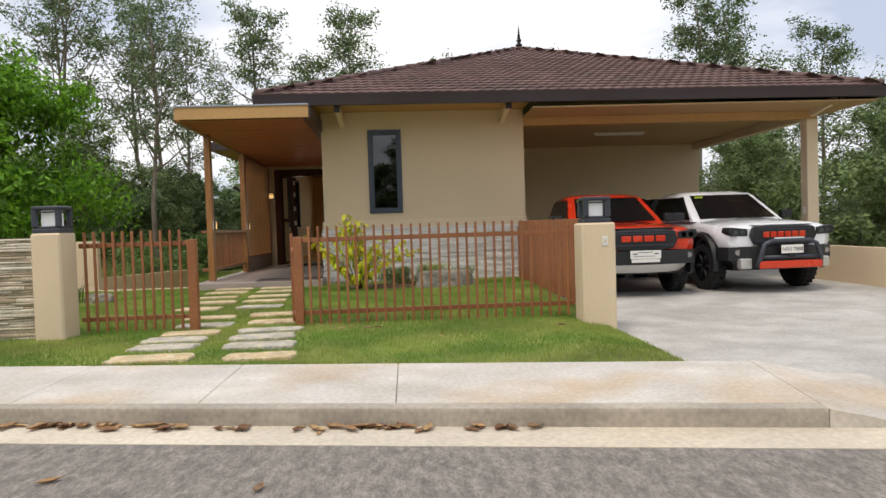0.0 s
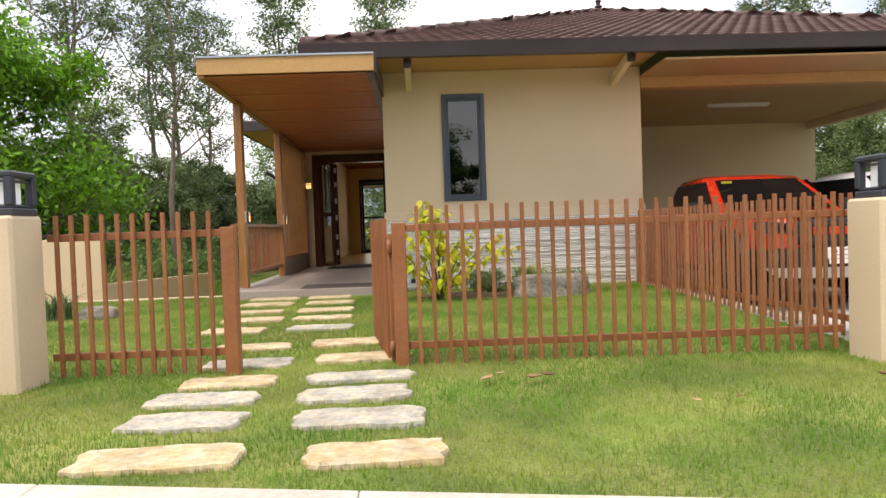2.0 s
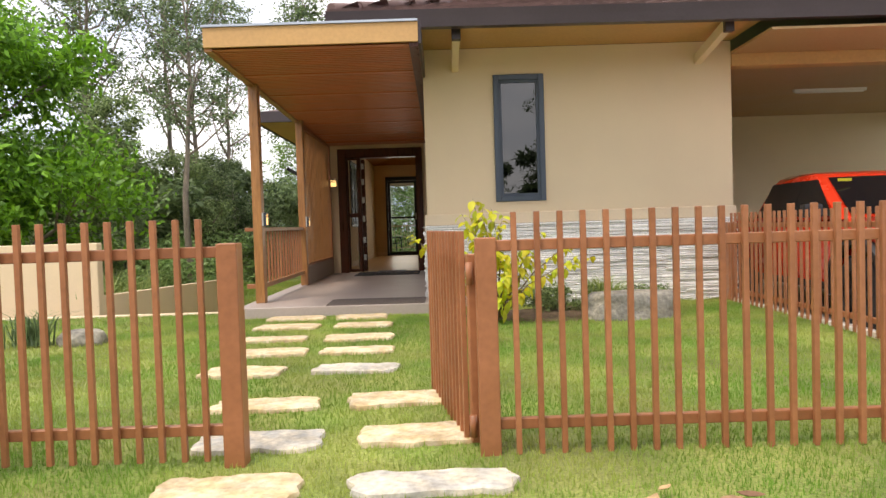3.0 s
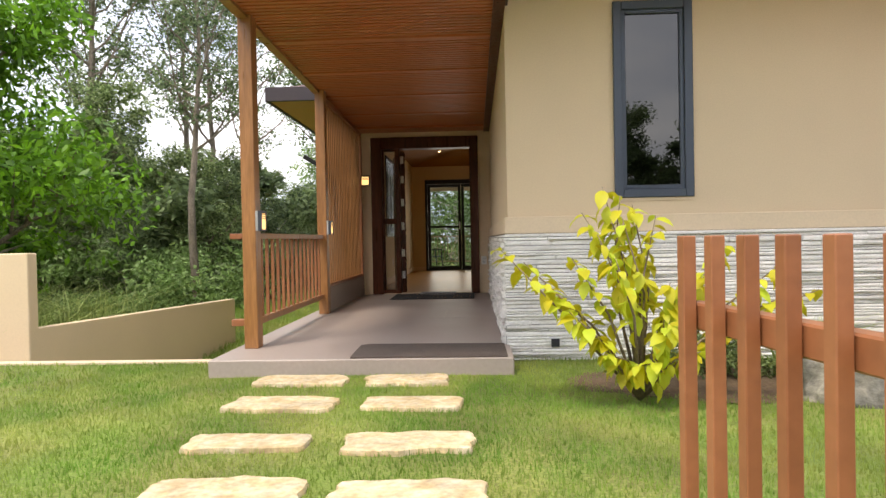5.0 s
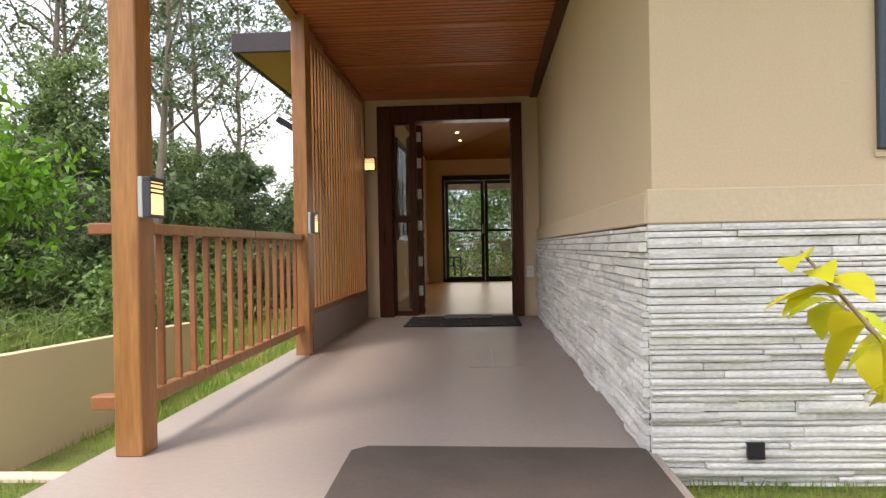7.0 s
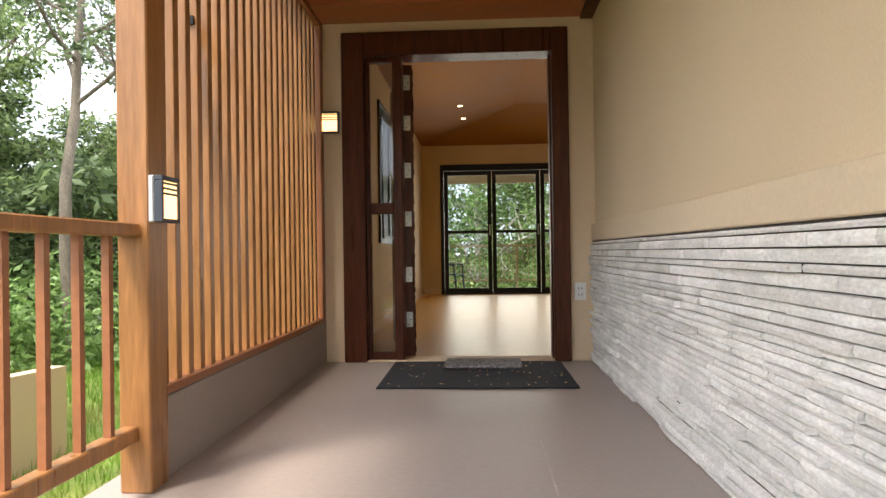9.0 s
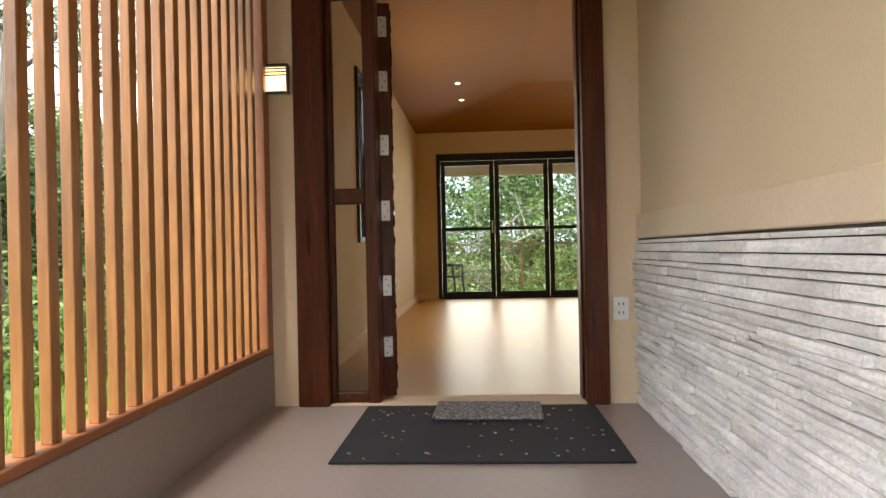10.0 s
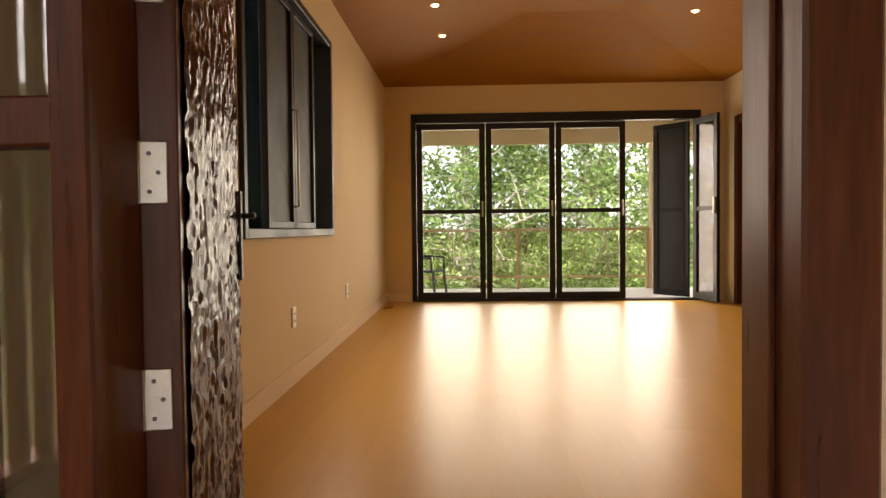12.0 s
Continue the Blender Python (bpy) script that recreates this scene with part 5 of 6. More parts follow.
bright = tree("broadleaf_tree", "leafy tree with bright green crown beside the garden", 3, 6.6, 0.16, 0.16, 3.0, 24, 10, 0.66, 62000, 0.18, M_LEAF_LIGHT, M_BARK, 0.55, 0.05, "garden trees", 0.5)
bright.matrix_basis = spot(-9.7, 3.6, -1.25, 0, 1.0)
dense = tree("woodland_tree", "dense dark green woodland tree", 11, 8.2, 0.17, 0.12, 3.0, 24, 8, 0.62, 20000, 0.19, M_LEAF_MID, M_BARK, 0.5, 0.05, "woodland trees")
dense.matrix_basis = spot(-10.5, 12.5, -1.2, 0, skyline(-10.5, 12.5, 8.6))
dense2 = tree("woodland_tree", "dark green woodland tree with a slender trunk", 17, 9.0, 0.15, 0.22, 2.5, 24, 8, 0.5, 16000, 0.18, M_LEAF_DARK, M_BARK_PALE, 0.6, 0.07, "woodland trees")
dense2.matrix_basis = spot(-7.0, 14.5, -1.2, 0, skyline(-7, 14.5, 9.2))
tall = tree("tall_thin_tree", "tall slender tree with bare limbs and sparse leaves", 29, 14.0, 0.15, 0.45, 3.0, 18, 6, 0.42, 4200, 0.17, M_LEAF_DARK, M_BARK, 1.3, 0.08, "tall thin trees")
tall.matrix_basis = spot(-12.0, 15.0, -1.2)
airy = tree("airy_tree", "tall tree with an open grey-green crown behind the house", 37, 14.5, 0.20, 0.42, 3.0, 20, 7, 0.58, 6500, 0.21, M_LEAF_DARK, M_BARK, 0.9, 0.06, "trees behind the house")
airy.matrix_basis = spot(-6.2, 25.0, -1.25)
fresh = tree("balcony_tree", "light green tree beyond the balcony", 43, 7.5, 0.16, 0.10, 3.0, 24, 8, 0.6, 13000, 0.16, M_LEAF_PALE, M_BARK_PALE, 0.5, 0.08, "trees beyond the balcony")
fresh.matrix_basis = spot(-1.0, 23.0, -2.2)

for x, y, s in ((-14.5, 9.5, 1.0), (-16.5, 15, 1.15), (-8.2, 13.0, 1.05), (-9.0, 18, 1.05), (-11.6, 10.4, 1.0), (-13, 21, 1.2), (-20, 10, 1.1), (-18, 22, 1.2), (-7.6, 22, 0.95), (-13.2, 5.0, 0.75), (-19, 4.5, 0.9), (-24, 16, 1.2), (-5.6, 18.8, 0.75)):
    copy_thing(dense, spot(x, y, -1.2, rt.random() * 360, skyline(x, y, 8.6)))
for x, y, s in ((-9.0, 10.5, 0.9), (-11.8, 16.5, 1.0), (-15.0, 12.0, 1.05), (-6.0, 12.0, 0.62), (-5.4, 15.8, 0.75), (-9.2, 14.0, 0.95), (-17, 7.5, 0.95), (-11.5, 8.2, 0.8), (-21, 19, 1.2)):
    copy_thing(dense2, spot(x, y, -1.2, rt.random() * 360, skyline(x, y, 9.2)))
for x, y, s in ((-9.6, 17.0, 0.9), (-14.0, 17.5, 1.0), (-7.6, 17.0, 0.78), (-16.6, 13.0, 0.85), (-6.9, 9.9, 0.72), (-11.0, 20.0, 1.0)):
    copy_thing(tall, spot(x, y, -1.2, rt.random() * 360, s))
for x, y, s in ((-0.8, 25.5, 1.0), (-3.2, 27.0, 0.85), (3.4, 28.0, 0.82), (10.5, 30.0, 0.86), (17.5, 22.0, 1.0), (19.8, 24.0, 0.98), (24.5, 22, 0.85), (13.6, 31.0, 0.8)):
    copy_thing(airy, spot(x, y, -1.3, rt.random() * 360, s))
for x, y, s in ((2.4, 24.0, 1.0), (5.2, 23.0, 0.95), (-4.2, 24.5, 1.05), (0.6, 27.0, 1.2), (8, 26.0, 1.1), (-7, 28, 1.2)):
    copy_thing(fresh, spot(x, y, -2.2, rt.random() * 360, s))
for x, y, s in ((13.6, 8.5, 0.72), (16.5, 5.0, 0.75), (15.0, 12.0, 0.85), (19, 9.5, 0.95), (13.2, 14.5, 0.8), (20.5, 2.5, 0.8), (17.5, 15.5, 1.0), (23.5, 7.0, 1.0), (13.4, 3.4, 0.5), (16.5, 0.5, 0.55)):
    copy_thing(dense if rt.random() < 0.6 else dense2, spot(x, y, -1.0, rt.random() * 360, s))
for x, y, s in ((-9, -33, 1.0), (-3.5, -35, 1.1), (2, -34, 0.95), (8, -33, 1.1), (14, -35, 1.0), (-15, -31, 1.1), (20, -33, 1.1), (26, -28, 1.0), (-22, -26, 1.1)):
    copy_thing(dense, spot(x, y, -0.92, rt.random() * 360, s * 1.28))


def undergrowth(name, label, area, count, height, mat, seed, leaf=0.22):
    rg = np.random.default_rng(seed)
    x0, x1, y0, y1, zb = area
    n = 260
    c = np.stack([rg.uniform(x0, x1, n), rg.uniform(y0, y1, n), zb + height * rg.random(n) ** 1.3], 1)
    ob = leaf_mass(name, c, rg.uniform(0.35, 0.8, n), count, leaf, leaf * 0.4, mat, None, seed + 1)
    return tagged(ob, label, "undergrowth", kind="stuff")


undergrowth("undergrowth", "dark leafy undergrowth beneath the woodland trees", (-24, -5.6, 10.5, 26, -0.7), 60000, 3.2, M_LEAF_DARK, 61, 0.24)
undergrowth("shrubbery", "mixed green shrubs below the garden wall", (-15, -5.8, 9.0, 12.5, -0.7), 26000, 1.5, M_LEAF_PALE, 67, 0.16)
undergrowth("balcony_shrubs", "light green shrubs below the balcony", (-8, 10, 19.5, 27, -2.2), 30000, 3.0, M_LEAF_PALE, 71, 0.16)
undergrowth("carport_shrubs", "green shrubs beyond the carport", (11.6, 26, 0.5, 18, -0.6), 50000, 3.0, M_LEAF_MID, 73, 0.2)
undergrowth("far_hedge", "dark trees across the road", (-34, 34, -36, -30, -0.3), 60000, 6.0, M_LEAF_DARK, 79, 0.42)


def blades(name, roots, lengths, width, mat, label, category, seed, lean=0.45, segs=1):
    """Grass blades as thin tapering strips at the given roots."""
    rg = np.random.default_rng(seed)
    n = len(roots)
    a = rg.random(n) * 2 * np.pi
    side = np.stack([np.cos(a), np.sin(a), np.zeros(n)], 1) * width / 2
    b = rg.random(n) * 2 * np.pi
    out = np.stack([np.cos(b), np.sin(b), np.zeros(n)], 1) * (lengths * lean * rg.random(n))[:, None]
    up = np.zeros((n, 3))
    up[:, 2] = lengths
    if segs == 1:
        v = np.stack([roots - side, roots + side, roots + up + out], 1).reshape(-1, 3)
        m, per = 3, 1
        idx = np.arange(n * 3).reshape(-1, 3)
    else:
        mid = roots + up * 0.62 + out * 0.3
        tip = roots + up * 0.80 + out * 1.3
        v = np.stack([roots - side, roots + side, mid + side * 0.8, mid - side * 0.8, tip], 1).reshape(-1, 3)
        k = np.arange(n) * 5
        quads = np.stack([k, k + 1, k + 2, k + 3], 1)
        tris = np.stack([k + 3, k + 2, k + 4], 1)
        return tagged(raw(name, v.tolist(), quads.tolist() + tris.tolist(), mat), label, category, kind="stuff")
    me = bpy.data.meshes.new(name)
    me.vertices.add(len(v))
    me.vertices.foreach_set("co", v.astype(np.float32).ravel())
    me.loops.add(n * 3)
    me.loops.foreach_set("vertex_index", idx.astype(np.int32).ravel())
    me.polygons.add(n)
    me.polygons.foreach_set("loop_start", (np.arange(n) * 3).astype(np.int32))
    me.update(calc_edges=True)
    me.materials.append(mat)
    return tagged(new(name, me), label, category, kind="stuff")


STONES = []
for y, xl, xr in ((-0.99, -1.63, -0.82), (-1.74, -1.58, -0.72), (-2.58, -1.52, -0.67), (-3.27, -1.40, -0.60), (-4.03, -1.42, -0.52), (-5.05, -0.96, -0.11), (-5.83, -0.80, 0.05), (-6.53, -0.76, 0.14), (-7.01, -0.78, 0.13), (-7.52, -0.73, 0.21), (-8.12, -0.62, 0.34)):
    STONES += [(xl, y), (xr, y)]


def grass_roots(n, x0, x1, y0, y1, seed):
    rg = np.random.default_rng(seed)
    x, y = rg.uniform(x0, x1, n), rg.uniform(y0, y1, n)
    edge = -8.80 - 0.168 * (x - 1.33)
    keep = (y > edge + 0.02) & ~((x > 3.68) & (y < -6.17) & (y > -6.6)) & (x < 3.98)
    keep &= ~((x > -2.5) & (y > -0.75) & (x < 0.02))
    for sx, sy in STONES:
        keep &= ~((np.abs(x - sx) < 0.315) & (np.abs(y - sy) < 0.135))
    x, y = x[keep], y[keep]
    z = np.array([lawn_z(a, b) for a, b in zip(x, y)]) - 0.004
    return np.stack([x, y, z], 1)


r1 = grass_roots(210000, -3.6, 4.4, -9.3, -0.03, 5)
rgl = np.random.default_rng(8)
blades("lawn_grass", r1, rgl.uniform(0.018, 0.046, len(r1)), 0.0075, M_GRASS, "short mown green grass of the lawn", "grass", 6)
r2 = grass_roots(60000, -10, -3.6, -9.0, -0.03, 15)
blades("lawn_grass", r2, rgl.uniform(0.02, 0.05, len(r2)), 0.011, M_GRASS, "short mown green grass beside the garden wall", "grass", 16)
n3 = 2600
r3 = np.stack([rgl.uniform(-10.5, -5.75, n3), rgl.uniform(1.9, 5.2, n3), np.full(n3, -1.2)], 1)
blades("tall_grass", r3, rgl.uniform(1.1, 2.1, n3), 0.026, M_TALLGRASS, "tall arching reed grass behind the garden wall", "grass", 26, 1.0, 2)
n4 = 60000
gx, gy = rgl.uniform(-10.5, -2.5, n4), rgl.uniform(0.05, 11.0, n4)
r4 = np.stack([gx, gy, [side_z(a, b) - 0.004 for a, b in zip(gx, gy)]], 1)
blades("side_grass", r4, rgl.uniform(0.05, 0.14, n4), 0.013, M_GRASS, "rough green grass below the porch", "grass", 36)


def yellow_shrub():
    s = thing("yellow_shrub", "young shrub with large yellow-green leaves by the house wall", "shrub")
    rg = random.Random(12)
    base = Vector((0.78, -1.55, LAWN))
    ends = [(-0.92, -0.15, 1.02), (-0.62, 0.0, 0.78), (-0.35, -0.25, 0.48), (-0.22, 0.05, 1.42), (-0.12, -0.1, 1.20), (0.05, 0.1, 0.95), (0.32, -0.2, 0.85), (0.55, -0.05, 1.02), (0.85, -0.2, 0.90), (0.70, -0.3, 0.62), (1.12, -0.1, 0.72), (0.1, -0.35, 0.55), (-0.5, -0.3, 0.62), (0.3, 0.1, 0.6), (-0.1, 0.05, 1.36), (0.12, 0.0, 1.22), (-0.28, -0.28, 0.35), (0.30, -0.30, 0.36), (0.05, -0.3, 0.3), (-0.75, 0.1, 0.92), (-0.35, 0.1, 1.25), (-0.2, -0.25, 0.95), (0.0, 0.15, 1.3), (-0.45, -0.1, 0.95), (0.15, -0.2, 0.78), (0.45, 0.15, 0.75), (0.95, -0.25, 0.75), (-0.3, -0.2, 1.1)]
    lm = None
    leafs = []
    for e in ends:
        e = Vector(e)
        mid = e * 0.5 + Vector((rg.gauss(0, 0.05), rg.gauss(0, 0.05), 0.10))
        bm = tube(bmesh.new(), [base, base + mid, base + e], [0.013, 0.008, 0.003], 6)
        part("stem", bm, M_TWIG, s)
        for k in range(19):
            t = (0.40 if e.z > 0.75 else 0.22) + (0.60 if e.z > 0.75 else 0.78) * ((k + rg.random()) / 19) ** 0.8
            q = base + (mid * (t / 0.5) if t < 0.5 else mid.lerp(e, (t - 0.5) / 0.5))
            leafs.append((q, rg.random() * 360, rg.uniform(-5, 75), rg.uniform(0.5, 0.98)))
    bm = bmesh.new()
    rows = [(0.0, 0.004, 0), (0.03, 0.030, 0.008), (0.07, 0.047, 0.006), (0.115, 0.040, -0.008), (0.145, 0.018, -0.022), (0.165, 0.003, -0.036)]
    vs = [(bm.verts.new((x, -w, z + w * 0.25)), bm.verts.new((x, 0, z)), bm.verts.new((x, w, z + w * 0.25))) for x, w, z in rows]
    for a, b in zip(vs, vs[1:]):
        for k in range(2):
            bm.faces.new((a[k], b[k], b[k + 1], a[k + 1])).smooth = True
    made, rv, rf = 0, [], []
    rg.shuffle(leafs)
    for q, yaw, droop, size in leafs:
        m = pose(q.x, q.y, q.z, rt.uniform(-25, 25), droop, yaw) @ Matrix.Scale(size, 4)
        if lm is None:
            ob = part("leaf", bm, M_LEAF_YEL, s)
            lm = ob.data
        elif made < 300:
            ob = new("leaf", lm)
            ob.parent = s
        else:
            b0 = len(rv)
            rv += [tuple(m @ v.co) for v in lm.vertices]
            rf += [[b0 + k for k in p.vertices] for p in lm.polygons]
            continue
        made += 1
        ob.matrix_basis = m
    rest = raw("foliage", rv, rf, M_LEAF_YEL_J, s, True)
    rest["kind"] = "stuff"


yellow_shrub()


def spiky(x, y, z, n, length, mat, label, seed):
    rg = np.random.default_rng(seed)
    roots = np.stack([rg.normal(x, 0.10, n), rg.normal(y, 0.06, n), np.full(n, z)], 1)
    ob = blades("garden_plant", roots, rg.uniform(0.5, 1.0, n) * length, 0.018, mat, label, "plant", seed, 1.1, 2)
    ob["kind"] = "thing"
    return ob


spiky(2.12, -1.0, LAWN, 220, 0.62, M_TALLGRASS, "spiky green garden plant beside the rock", 91)
spiky(-4.1, -2.3, LAWN, 120, 0.5, M_LEAF_DARK, "dark green spiky plant beside the garden wall", 96)
for x, y, w, seed in ((1.70, -0.95, 0.32, 92), (2.65, -0.95, 0.28, 93), (1.45, -0.75, 0.24, 94)):
    sh = thing("low_shrub", "low dark green shrub at the foot of the stone wall", "shrub", "low shrubs")
    rgx = np.random.default_rng(seed)
    cs = np.stack([rgx.normal(x, w * 0.6, 14), rgx.normal(y, w * 0.3, 14), LAWN + 0.05 + 0.25 * rgx.random(14)], 1)
    leaf_mass("foliage", cs, np.full(14, 0.12), 1500, 0.05, 0.016, M_LEAF_MID, sh, seed)
    part("stems", tube(bmesh.new(), [(x, y, LAWN - 0.02), (x, y, LAWN + 0.22)], [0.015, 0.006], 6), M_TWIG, sh)


def rock(x, y, z, sx, sy, sz, seed, name="garden_rock", mat=M_ROCK, label="large grey weathered rock on the lawn", cat="rock"):
    bm = bmesh.new()
    bmesh.ops.create_icosphere(bm, subdivisions=4, radius=1)
    for v in bm.verts:
        p = v.co.copy()
        k = 1 + 0.22 * noise.noise(p * 1.6 + Vector((seed, 0, 0))) + 0.10 * noise.noise(p * 4 + Vector((0, seed, 0)))
        q = p * k
        v.co = Vector((x + q.x * sx, y + q.y * sy, z + max(-0.35, min(0.62, q.z)) * sz))
    for f in bm.faces:
        f.smooth = True
    return tagged(part(name, bm, mat), label, cat)


rock(2.36, -1.55, LAWN + 0.07, 0.58, 0.30, 0.36, 3)
rock(2.75, -1.25, LAWN + 0.02, 0.22, 0.16, 0.2, 7, label="small grey rock beside the garden plants")
rock(-3.62, -2.25, LAWN + 0.03, 0.24, 0.15, 0.18, 11, label="dark flat stone lying on the lawn")
bed = bmesh.new()
bmesh.ops.create_grid(bed, x_segments=24, y_segments=8, size=1)
for v in bed.verts:
    rr = max(abs(v.co.x), abs(v.co.y))
    k = rr / max(1e-6, v.co.length) if v.co.length else 1
    q = v.co * k * (1 + 0.15 * noise.noise(v.co * 2))
    v.co = Vector((1.75 + q.x * 1.45, -0.98 + q.y * 0.62, LAWN + 0.035 * (1 - rr ** 4) - 0.012 + 0.012 * noise.noise(v.co * 7)))
setting("soil_bed", bed, M_EARTH, "bare brown soil bed with pebbles along the stone wall", "soil")


# ---- stepping stones and dry leaves ----
def stepping_stone(x, y, seed, mat, label):
    rg = random.Random(seed)
    bm = bmesh.new()
    n = 34
    w, d = 0.335 + rg.uniform(-0.03, 0.03), 0.155 + rg.uniform(-0.025, 0.02)
    ring = []
    for i in range(n):
        a = 2 * math.pi * i / n
        cx, cy = math.cos(a), math.sin(a)
        k = (abs(cx) ** 9 + abs(cy) ** 9) ** (-1 / 9)
        j = 1 + 0.13 * noise.noise(Vector((cx * 2, cy * 2, seed * 1.7))) + 0.05 * noise.noise(Vector((cx * 6, cy * 6, seed)))
        ring.append((cx * k * w * j, cy * k * d * (1 + 0.30 * noise.noise(Vector((cx * 3, seed * 1.3, cy * 3))))))
    lv = [(1.0, -0.06), (1.0, 0.012), (0.985, 0.026), (0.93, 0.032)]
    rings = [[bm.verts.new((px * s, py * (s if s > 0.95 else 0.88), z)) for px, py in ring] for s, z in lv]
    for a, b in zip(rings, rings[1:]):
        for k in range(n):
            bm.faces.new((a[k], a[(k + 1) % n], b[(k + 1) % n], b[k]))
    bm.faces.new(rings[-1])
    ob = tagged(part("stepping_stone", bm, mat), label, "paving stone", "stepping stones")
    ob.matrix_basis = pose(x, y, lawn_z(x, y) + 0.0, 0, 0, rg.uniform(-4, 4))


for i, (sx, sy) in enumerate(STONES):
    grey = i in (9, 12, 16, 18, 19, 17, 15)
    stepping_stone(sx, sy, i, M_PAVE_B if grey else M_PAVE_A, "rough grey sandstone slab set in the lawn" if grey else "rough cream sandstone slab set in the lawn")


def dry_leaf(x, y, z, turn, size):
    bm = bmesh.new()
    rows = [(-0.5, 0.02, 0.10), (-0.2, 0.2, 0.02), (0.1, 0.24, 0.0), (0.35, 0.14, 0.06), (0.55, 0.01, 0.18)]
    vs = [(bm.verts.new((a, -w, z_ + w * 0.6)), bm.verts.new((a, 0, z_)), bm.verts.new((a, w, z_ + w * 0.5))) for a, w, z_ in rows]
    for a, b in zip(vs, vs[1:]):
        for k in range(2):
            bm.faces.new((a[k], b[k], b[k + 1], a[k + 1]))
    ob = tagged(part("dry_leaf", bm, M_DRY), "curled dry brown fallen leaf", "leaf", "fallen leaves")
    ob.matrix_basis = pose(x, y, z, 0, 0, turn) @ Matrix.Scale(size, 4)


rl = random.Random(44)
for k in range(120):
    u = rl.gauss(rl.choice((-4.6, -3.3, -2.4, -1.9, -1.5, -0.9, 0.1, 0.75)), 0.22)
    p = STREET @ Vector((u, -0.02 - abs(rl.gauss(0, 0.045)), 0))
    dry_leaf(p.x, p.y, -0.209 + 0.006 * rl.random(), rl.random() * 360, rl.uniform(0.05, 0.15))
for x, y in ((1.25, -6.9), (1.35, -6.85), (1.05, -6.75), (2.0, -7.6), (2.25, -7.55), (3.3, -7.2), (0.95, -6.9)):
    dry_leaf(x, y, LAWN + 0.045, rl.random() * 360, rl.uniform(0.06, 0.13))
p = STREET @ Vector((-1.3, -0.95, 0))
dry_leaf(p.x, p.y, -0.212, 30, 0.12)
p = STREET @ Vector((-0.2, -1.0, 0))
dry_leaf(p.x, p.y, -0.212, 80, 0.1)

# crumbs of leaf and grit on the black mat
rc = random.Random(77)
bm = bmesh.new()
for k in range(70):
    x, y = rc.uniform(-1.6, -0.37), rc.uniform(4.75, 5.72)
    s = rc.uniform(0.003, 0.008)
    box(bm, x - s, x + s, y - s * 0.7, y + s * 0.7, 0.0119, 0.0119 + s * 0.6)
tagged(part("crumbs", bm, M_DRY), "crumbs of dry leaf and grit on the black mat", "debris", kind="stuff")
# ---- stone cladding ----
def strip_mesh(seed, rough=0.006):
    """A split stone strip 1 long and 1 high whose face points to -y, 1 deep in metres."""
    rg = random.Random(seed)
    bm = bmesh.new()
    n = 4
    rows = []
    for i in range(n + 1):
        x = i / n
        f = rg.uniform(-rough, rough)
        rows.append([bm.verts.new((x, 0.03, 0)), bm.verts.new((x, -0.0 + f, 0.04)), bm.verts.new((x, -0.004 + f, 0.5 + rg.uniform(-0.1, 0.1))), bm.verts.new((x, 0.002 + f, 0.96)), bm.verts.new((x, 0.03, 1.0))])
    for a, b in zip(rows, rows[1:]):
        for k in range(4):
            bm.faces.new((a[k], b[k], b[k + 1], a[k + 1]))
    bm.faces.new(rows[0])
    bm.faces.new(rows[-1][::-1])
    bmesh.ops.recalc_face_normals(bm, faces=bm.faces)
    me = bpy.data.meshes.new("stone_strip")
    bm.to_mesh(me)
    bm.free()
    return me


def cladding(name, label, m, length, z0, z1, mat, mat_rest, seed, near, skip=None, limit=300):
    """Rows of stone strips along +x from the pose m; those past the limit are joined."""
    root = tagged(new(name), label, "cladding", kind="structure")
    root.matrix_basis = m
    rg = random.Random(seed)
    kinds = [strip_mesh(seed * 10 + i) for i in range(6)]
    for k in kinds:
        k.materials.append(mat)
    rows, z = [], z0
    while z < z1 - 0.012:
        h = min(rg.choice((0.022, 0.028, 0.036, 0.046)), z1 - z)
        x = 0.0
        while x < length - 0.01:
            w = min(rg.uniform(0.22, 0.85), length - x)
            if length - x - w < 0.08:
                w = length - x
            rows.append((x, z, w, h, rg.choice((0.0, 0.007, 0.014, 0.021, 0.028)), rg.randrange(6)))
            x += w
        z += h
    rows = [r for r in rows if not (skip and r[0] < skip[1] and r[0] + r[2] > skip[0] and r[1] < skip[3] and r[1] + r[3] > skip[2])]
    rows.sort(key=lambda r: near(r[0] + r[2] / 2))
    verts, faces = [], []
    for i, (x, z, w, h, out, k) in enumerate(rows):
        g = 0.0034
        if i < limit:
            ob = new("stone_strip", kinds[k])
            ob.parent = root
            ob.matrix_basis = Matrix.Translation((x + g / 2, -out - 0.002, z + g / 2)) @ Matrix.Diagonal((w - g, 1, h - g, 1))
        else:
            b = len(verts)
            for v in kinds[k].vertices:
                verts.append((x + g / 2 + v.co.x * (w - g), v.co.y - out - 0.002, z + g / 2 + v.co.z * (h - g)))
            for p in kinds[k].polygons:
                faces.append([b + q for q in p.vertices])
    part("backing", boxes((0, length, 0.012, 0.029, z0, z1)), M_MORTAR, root)
    if verts:
        rest = raw("stone_rest", verts, faces, mat_rest, root)
        rest["kind"] = "stuff"
    return root


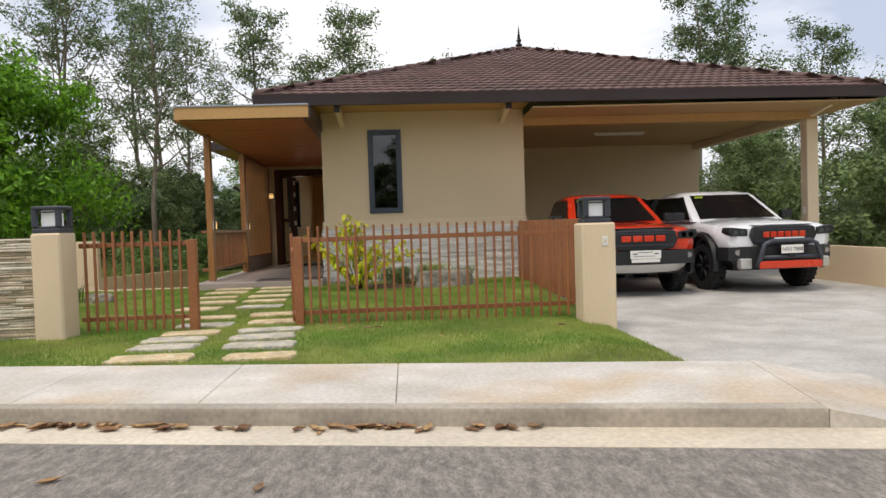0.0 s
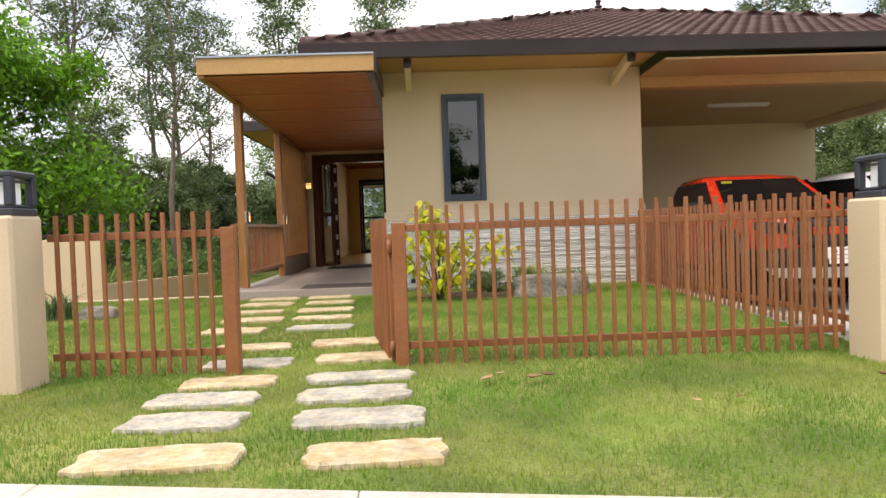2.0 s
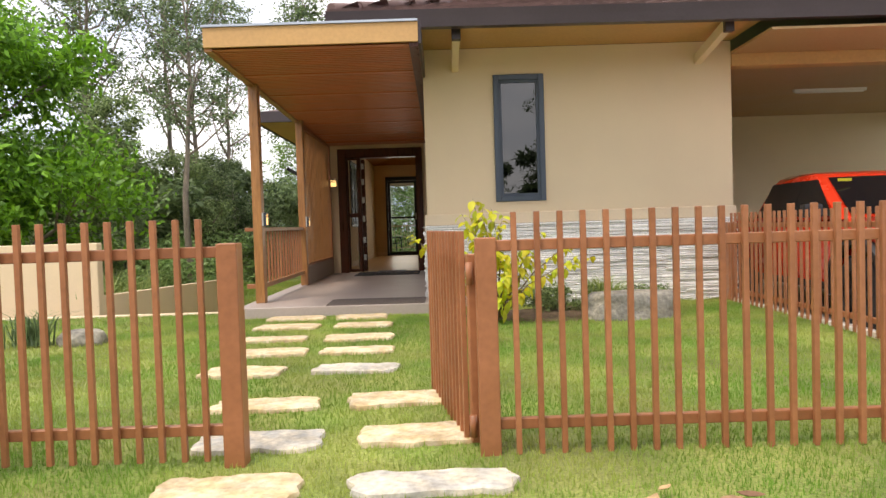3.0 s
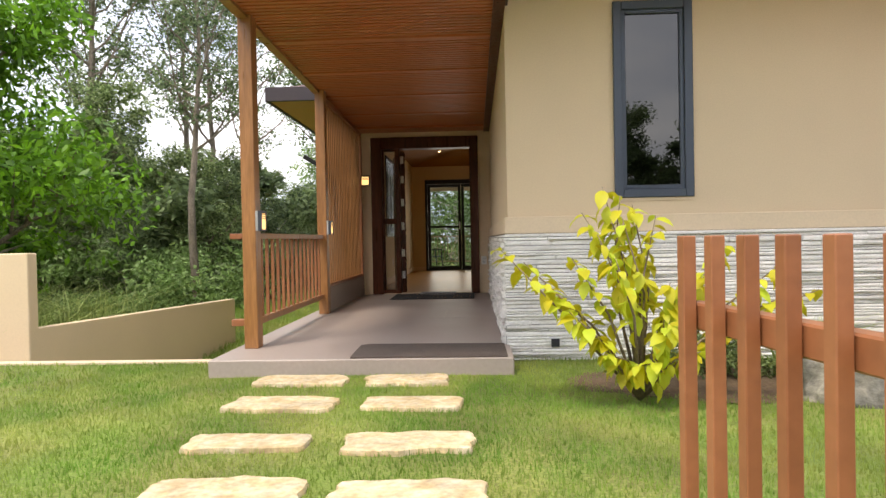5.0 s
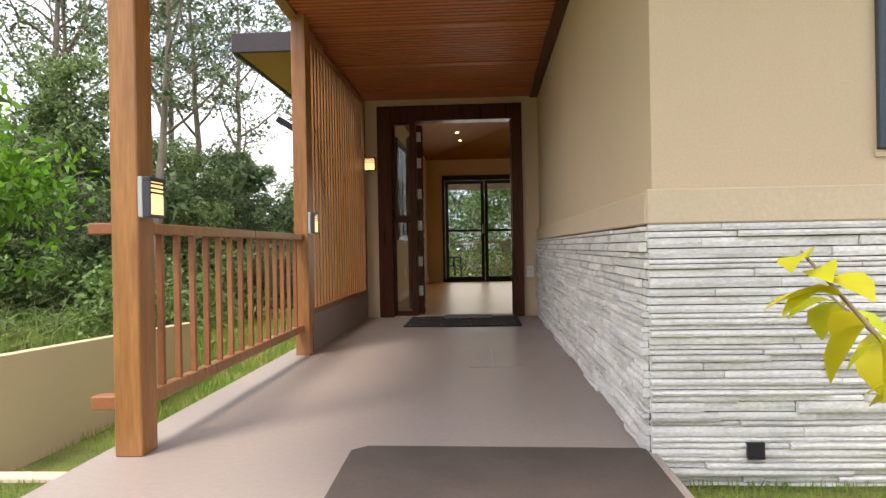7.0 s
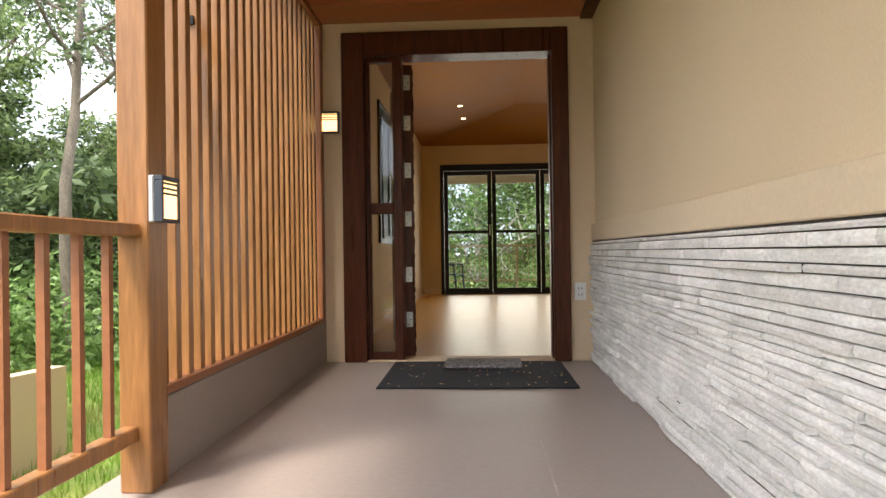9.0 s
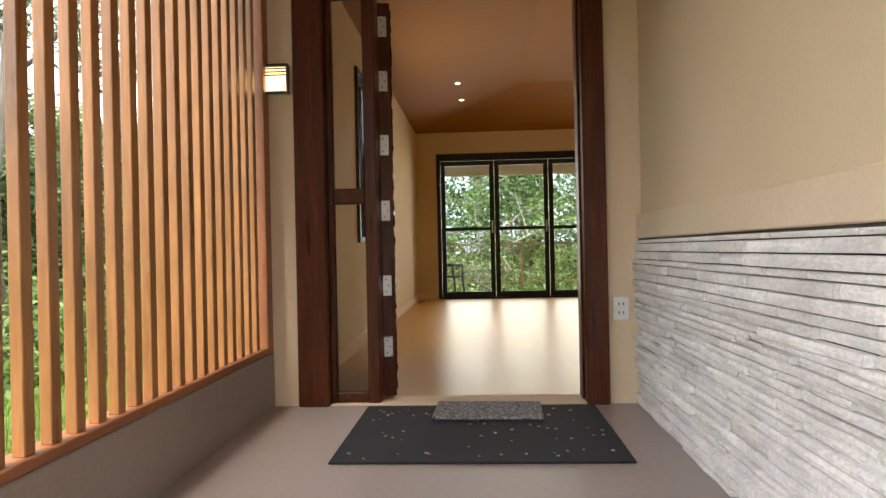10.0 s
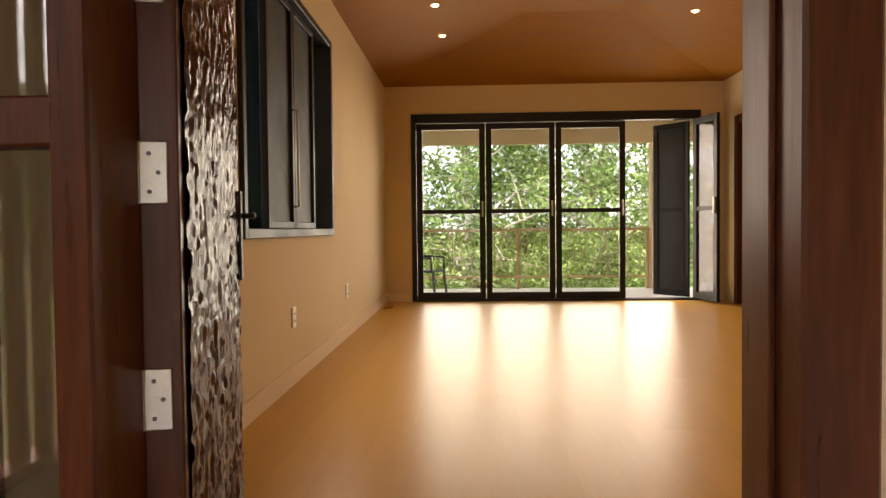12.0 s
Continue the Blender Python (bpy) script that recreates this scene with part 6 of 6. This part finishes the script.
cladding("cladding_front", "pale split-stone cladding in thin strips", pose(-0.03, -0.031, 0), WX + 0.06, -0.30, 0.984, M_STONE, M_STONE_J, 1, lambda x: x)
cladding("cladding_porch", "pale split-stone cladding along the porch wall", pose(-0.031, WY - 0.002, 0, 0, 0, -90), WY + 0.02, 0.0, 0.984, M_STONE, M_STONE_J, 2, lambda x: x)
cladding("cladding_neighbour", "tan split-stone cladding on the neighbouring garden wall", pose(-6.4, -6.452, 0), 3.965, -0.30, 0.995, M_STONE_TAN, M_STONE_TAN, 3, lambda x: -x)
setting("weep_hole", boxes((0.365, 0.435, -0.072, -0.050, -0.02, 0.05)), M_INK, "small dark vent in the stone cladding", "vent")

# ---- roof tiles of the front and side slopes ----
def tile_mesh(w, l):
    """A scalloped pressed tile: two waves wide, with a folded front lip; x across, y up the slope."""
    bm = bmesh.new()
    nx = 12
    cols = []
    for i in range(nx + 1):
        x = -w / 2 + w * i / nx
        wave = 0.020 * (0.5 - 0.5 * math.cos(4 * math.pi * i / nx))
        dip = -0.022 * (0.5 - 0.5 * math.cos(4 * math.pi * i / nx))
        cols.append([bm.verts.new((x, dip, 0.0 + wave * 0.4)), bm.verts.new((x, dip, 0.026 + wave)), bm.verts.new((x, l * 1.06, 0.004 + wave * 0.6))])
    for a, b in zip(cols, cols[1:]):
        for k in range(2):
            f = bm.faces.new((a[k], b[k], b[k + 1], a[k + 1]))
            f.smooth = k == 1
    me = bpy.data.meshes.new("roof_tile")
    bm.to_mesh(me)
    bm.free()
    me.materials.append(M_ROOF)
    return me


def tile_slope(p0, p1, apex, limit, seed):
    a, b, c = Vector(p0), Vector(p1), Vector(apex)
    ux = (b - a).normalized()
    foot = a + ux * (c - a).dot(ux)
    uy = (c - foot).normalized()
    up = ux.cross(uy)
    rot = Matrix((ux, uy, up)).transposed().to_4x4()
    w, l = 0.42, 0.36
    me = tile_mesh(w, l)
    rise, base = (c - foot).length, (b - a).length
    fx = (foot - a).dot(ux)
    cells = []
    for j in range(int(rise / l)):
        t = (j * l + 0.05) / rise
        lo, hi = fx * t, base - (base - fx) * t
        x = lo + (0.5 if j % 2 else 0.25) * w
        while x < hi:
            cells.append((x, j * l))
            x += w
    verts, faces = [], []
    for i, (x, y) in enumerate(cells):
        m = Matrix.Translation(a + ux * x + uy * (y - 0.04) + up * 0.012) @ rot
        if i < limit:
            ob = new("roof_tile", me)
            ob.parent = roof_ob
            ob.matrix_basis = m
        else:
            k0 = len(verts)
            verts += [tuple(m @ v.co) for v in me.vertices]
            faces += [[k0 + q for q in p.vertices] for p in me.polygons]
    if verts:
        r = raw("tile_rest", verts, faces, M_ROOF, roof_ob)
        r["kind"] = "stuff"


tile_slope((EX0, EY0, EZ), (EX1, EY0, EZ - 0.06), (AX, AY, AZ), 300, 5)
tile_slope((EX0, EY1, EZ), (EX0, EY0, EZ), (AX, AY, AZ), 0, 6)
tile_slope((EX1, EY0, EZ - 0.06), (EX1, EY1, EZ - 0.06), (AX, AY, AZ), 0, 7)
for q0 in ((EX0, EY0, EZ), (EX1, EY0, EZ - 0.06)):
    v0, v1 = Vector(q0) + Vector((0, 0, 0.03)), Vector((AX, AY, AZ + 0.02))
    n = 22
    for i in range(n):
        s0, s1 = v0.lerp(v1, i / n), v0.lerp(v1, (i + 1.06) / n)
        part("ridge_cap", tube(bmesh.new(), [s0 + Vector((0, 0, 0.012)), s1], [0.085, 0.07], 8), M_ROOF, roof_ob)

# ---- laminate planks of the living room floor ----
rp = random.Random(9)
pm = {}
w = 0.19
x = RX0
while x < RX1 - 0.02:
    ww = min(w, RX1 - x)
    y = RY0
    first = True
    while y < RY1 - 0.02:
        ln = rp.uniform(0.5, 1.2) if first else 1.25
        ln = min(ln, RY1 - y)
        first = False
        key = 0
        if key not in pm:
            b = box(bmesh.new(), 0, 1, 0, 1, -0.008, 0.0)
            pm[key] = bpy.data.meshes.new("plank")
            b.to_mesh(pm[key])
            b.free()
            pm[key].materials.append(M_FLOOR)
        ob = new("plank", pm[key])
        ob.parent = fl
        ob.matrix_basis = Matrix.Translation((x, y, 0.002)) @ Matrix.Diagonal((ww, ln, 1, 1))
        y += ln
    x += w
